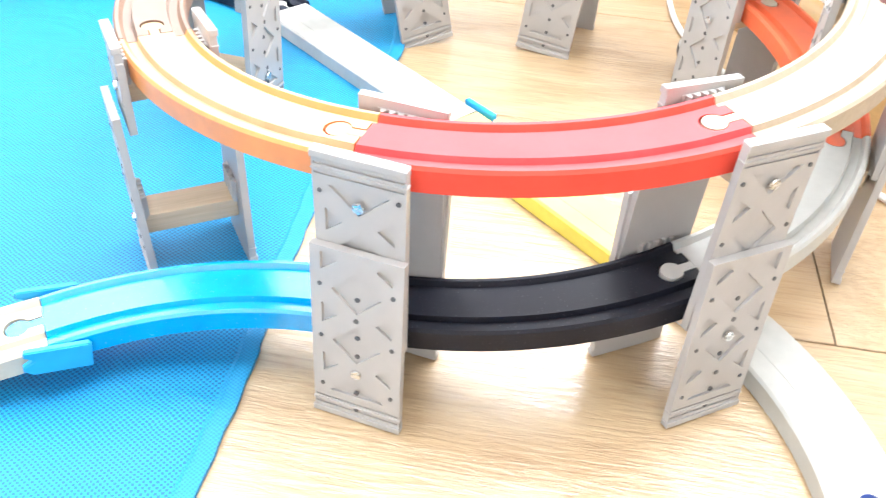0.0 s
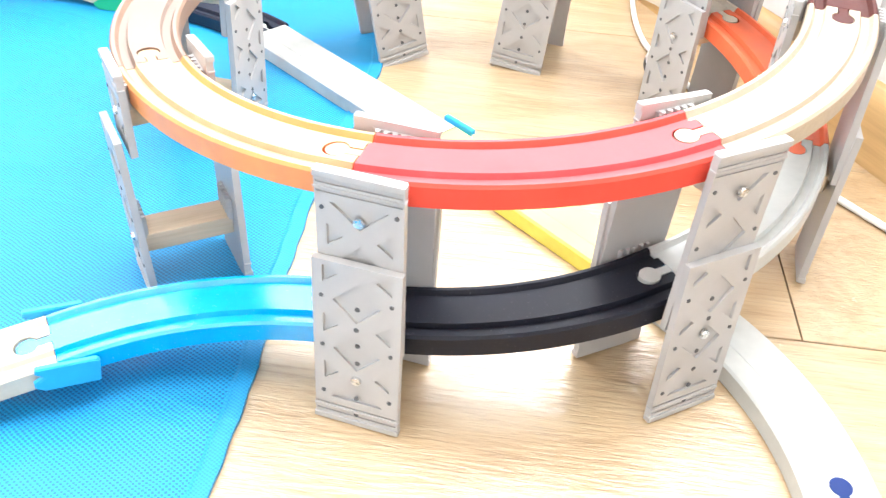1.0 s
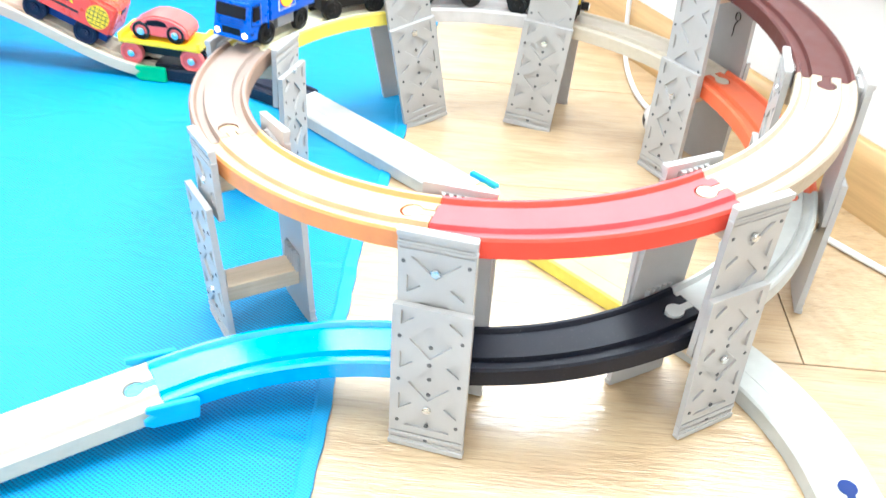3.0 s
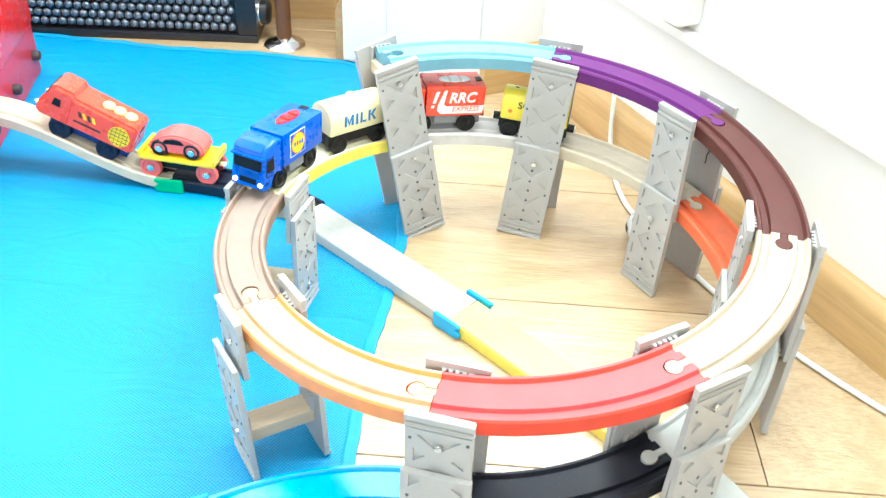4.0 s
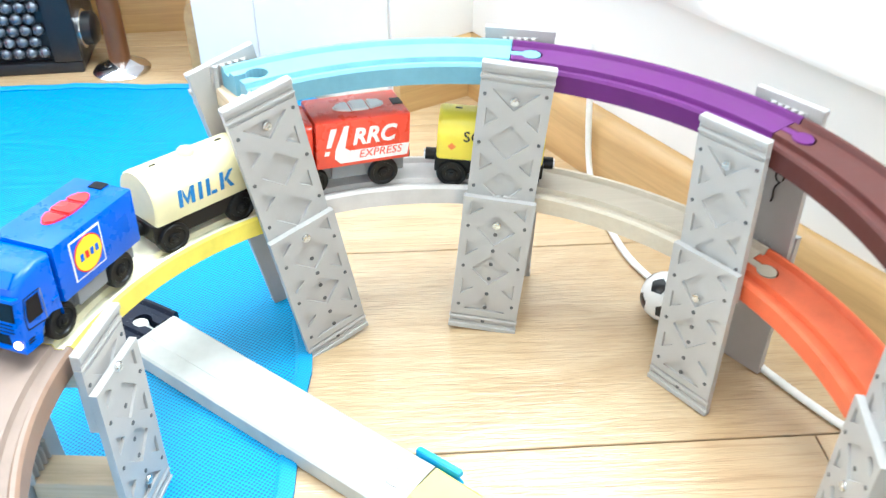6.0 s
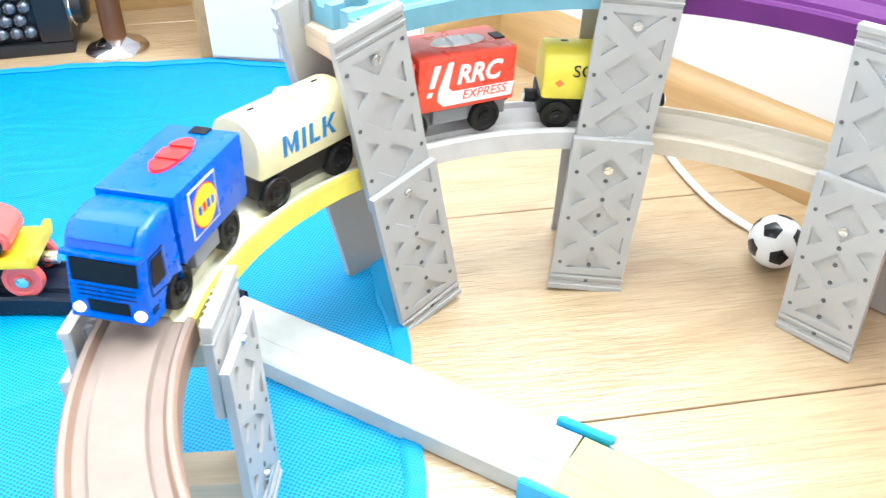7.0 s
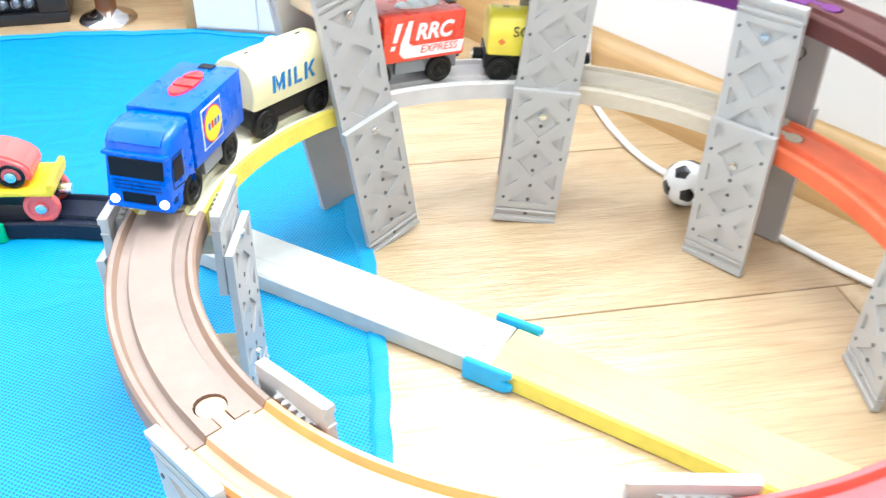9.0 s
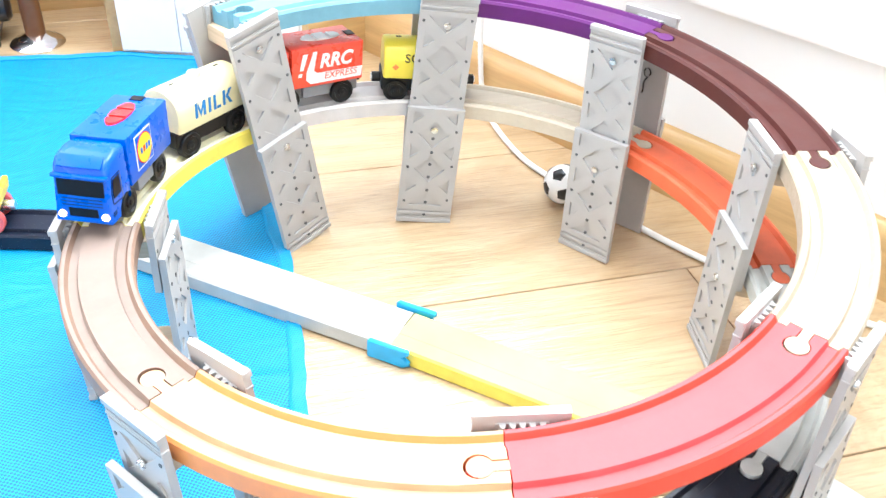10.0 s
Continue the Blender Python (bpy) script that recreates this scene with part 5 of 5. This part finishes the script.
def slab(name, a, b, z0, z1, depth, mat, label="", kind="structure", bevel=0.0):
    """Upright slab whose face runs from a to b; it is thick to the right of that way."""
    a, b = Vector(a), Vector(b)
    u = (b - a).normalized()
    m = Matrix.Translation((a.x, a.y, 0)) @ Matrix.Rotation(math.atan2(u.y, u.x), 4, "Z")
    bm = boxed((0, -depth, z0), ((b - a).length, 0, z1), bevel)
    ob = mesh_ob(name, bm, mat, smooth=bevel > 0)
    ob.matrix_world = m
    return tagged(ob, label or "white painted wall", "", "", kind)


END = CORNER + WDIR * 2.62
SPUR = Vector((0.0053, 0.4816))


def wall(name, a, b, z0=0.0, z1=2.4, depth=0.1, mat=None, label="white painted wall"):
    """Wall with its face from a to b; the room lies on the left of that way."""
    return slab(name, a, b, z0, z1, depth, mat or M["wall"], label)


W0, W1 = CORNER + WDIR * 0.04, CORNER + WDIR * 0.64  # side window's ends
wall("wall_right", END, CORNER, 0.0, 0.58)
wall("wall_right_high", END, CORNER, 1.64, 2.4)
wall("wall_right_near", END, W1, 0.58, 1.64)
wall("wall_right_far", W0, CORNER, 0.58, 1.64)
wall("wall_back", CORNER, SPUR)
for nm, a, b, z0, z1 in (("wall_far_low", -0.172, -1.7, 0, 0.7), ("wall_far_high", -0.172, -1.7, 2.0, 2.4), ("wall_far_east", -0.172, -0.25, 0.7, 2.0), ("wall_far_west", -1.45, -1.7, 0.7, 2.0)):
    wall(nm, (a, 0.712), (b, 0.712), z0, z1)
wall("wall_front", (-1.7, -1.8), (END.x, -1.8))
wall("wall_left", (-1.7, 0.712), (-1.7, -1.8))
wall("wall_side", (-0.172, 0.560), (-0.172, 0.712), depth=0.05)
mesh_ceiling = mesh_ob("ceiling", boxed((-1.8, -1.9, 2.4), (1.3, 1.2, 2.5)), M["wall"])
tagged(mesh_ceiling, "white ceiling", "", "", "structure")
wf = thing("window_1", "white framed window with daylight", "window")
wf["kind"] = "structure"
for lo, hi in (((-1.45, 0.712, 0.70), (-0.25, 0.762, 0.75)), ((-1.45, 0.712, 1.95), (-0.25, 0.762, 2.0)), ((-1.45, 0.712, 0.75), (-1.40, 0.762, 1.95)), ((-0.30, 0.712, 0.75), (-0.25, 0.762, 1.95)), ((-0.875, 0.712, 0.75), (-0.825, 0.762, 1.95))):
    part("window_frame", boxed(lo, hi, 0.004), M["cabinet"], wf)

# Unseen side window, assumed from the floor's glare and built around the added lamp.
wr = thing("window_2", "assumed white framed side window, out of view", "window")
wr["kind"] = "structure"
for lo, hi in (((0.0, -0.05, 0.58), (0.6, -0.012, 0.62)), ((0.0, -0.05, 1.60), (0.6, -0.012, 1.64)), ((0.0, -0.05, 0.62), (0.03, -0.012, 1.60)), ((0.57, -0.05, 0.62), (0.6, -0.012, 1.60))):
    part("window_frame", boxed(lo, hi, 0.003), M["cabinet"], wr)
wr.matrix_world = Matrix.Translation((W1.x, W1.y, 0)) @ Matrix.Rotation(math.atan2(-WDIR.y, -WDIR.x), 4, "Z")

# skirting boards
def skirting(name, a, b, height=0.058):
    a, b = Vector(a), Vector(b)
    u = (b - a).normalized()
    L = (b - a).length
    prof = [(0, 0), (0.013, 0), (0.013, height - 0.016), (0.011, height - 0.008), (0.006, height - 0.002), (0.003, height), (0, height)]
    bm = bmesh.new()
    rows = [[bm.verts.new((x, y, z)) for y, z in prof] for x in (0, L)]
    for i in range(len(prof)):
        j = (i + 1) % len(prof)
        bm.faces.new([rows[0][i], rows[0][j], rows[1][j], rows[1][i]])
    bm.faces.new(rows[0])
    bm.faces.new(list(reversed(rows[1])))
    ob = mesh_ob(name, bm, M["skirting"], smooth=True)
    ob.matrix_world = Matrix.Translation((a.x, a.y, 0)) @ Matrix.Rotation(math.atan2(u.y, u.x), 4, "Z")
    return tagged(ob, "oak skirting board along the wall", "", "", "structure")


skirting("baseboard_right", END, CORNER)
skirting("baseboard_back", CORNER, SPUR)
skirting("baseboard_far", (-0.1865, 0.712), (-1.69, 0.712), 0.085)
skirting("baseboard_side", (-0.172, 0.5605), (-0.172, 0.7115), 0.085)

# white ledge and socket box on the right wall
bm = boxed((0, 0, 0.1690), (2.6, 0.016, 0.1805), 0.004)
ob = mesh_ob("trim_ledge", bm, M["cabinet"], smooth=True)
ob.matrix_world = Matrix.Translation((END.x, END.y, 0)) @ Matrix.Rotation(math.atan2(-WDIR.y, -WDIR.x), 4, "Z")
tagged(ob, "white ledge along the wall", "", "", "structure")
wb = thing("wall_box", "white plastic box fixed on the wall", "wall box")
ob = part("cover", boxed((-0.024, 0.0, 0.1875), (0.024, 0.030, 0.32), 0.005), M["cabinet"], wb, smooth=True)
wb.matrix_world = Matrix.Translation((CORNER.x + WDIR.x * 0.254, CORNER.y + WDIR.y * 0.254, 0)) @ Matrix.Rotation(math.atan2(-WDIR.y, -WDIR.x), 4, "Z")

# white cupboard beside the corner
CA, CB = Vector((-0.1768, 0.5518)), Vector((0.0043, 0.4821))
cu = (CB - CA).normalized()
cup = thing("white_cupboard", "tall white cupboard standing behind the mat", "cupboard")
part("carcass", boxed((0.0, 0.004, 0.0), ((CB - CA).length, 0.12, 0.9), 0.0015), M["cabinet"], cup)
part("door_panel", boxed((0.002, 0.0, 0.006), (0.0646, 0.0039, 0.895), 0.0012), M["cabinet"], cup)
part("door_panel", boxed((0.0650, 0.0, 0.006), ((CB - CA).length - 0.002, 0.0039, 0.895), 0.0012), M["cabinet"], cup)
cup.matrix_world = Matrix.Translation((CA.x, CA.y, 0)) @ Matrix.Rotation(math.atan2(cu.y, cu.x), 4, "Z")

# ---- floor planks ----
fl = mesh_ob("floor", boxed((-1.8, -1.9, -0.05), (1.3, 1.2, -0.0045)), M["under"])
tagged(fl, "oak laminate plank floor", "", "", "structure")
FA = radians(-3.85)
PLW, PLL = 0.1932, 1.25


def plank_mesh():
    bm = bmesh.new()
    add_box(bm, (0.0006, 0.0006, -0.0045), (PLL - 0.0006, PLW - 0.0006, -0.0006))
    top = [f for f in bm.faces if f.normal.z > 0.9]
    r = bmesh.ops.inset_region(bm, faces=top, thickness=0.0006, depth=0.0)
    for v in {v for f in top for v in f.verts}:
        v.co.z = 0.0
    return bm


_pk = mesh_ob("plank_source", plank_mesh(), M["floor"])
PLANK = _pk.data
bpy.data.objects.remove(_pk)
rng = random.Random(4)
ORIGIN = Matrix.Translation((-0.0008, 0.0632, 0)) @ Matrix.Rotation(FA, 4, "Z")
for row in range(-10, 6):
    start = 0.2130 if row == -1 else rng.uniform(0, PLL)
    if row == 0:
        start = 0.75
    if row == 1:
        start = 0.60
    mid_y = 0.0632 + (row + 0.5) * PLW
    far = -0.12 if mid_y > 0.56 else min(1.2, 0.15 + (0.533 - mid_y) / 2)  # planks end under the walls
    for k in range(-3, 3):
        x0, x1 = max(start + k * PLL, -1.74), min(start + (k + 1) * PLL, far)
        if x1 - x0 < 0.03:
            continue
        o = new("plank", PLANK)
        o.parent = fl
        o.matrix_world = ORIGIN @ Matrix.Translation((x0, row * PLW, 0)) @ Matrix.Diagonal(((x1 - x0) / PLL, 1, 1, 1))
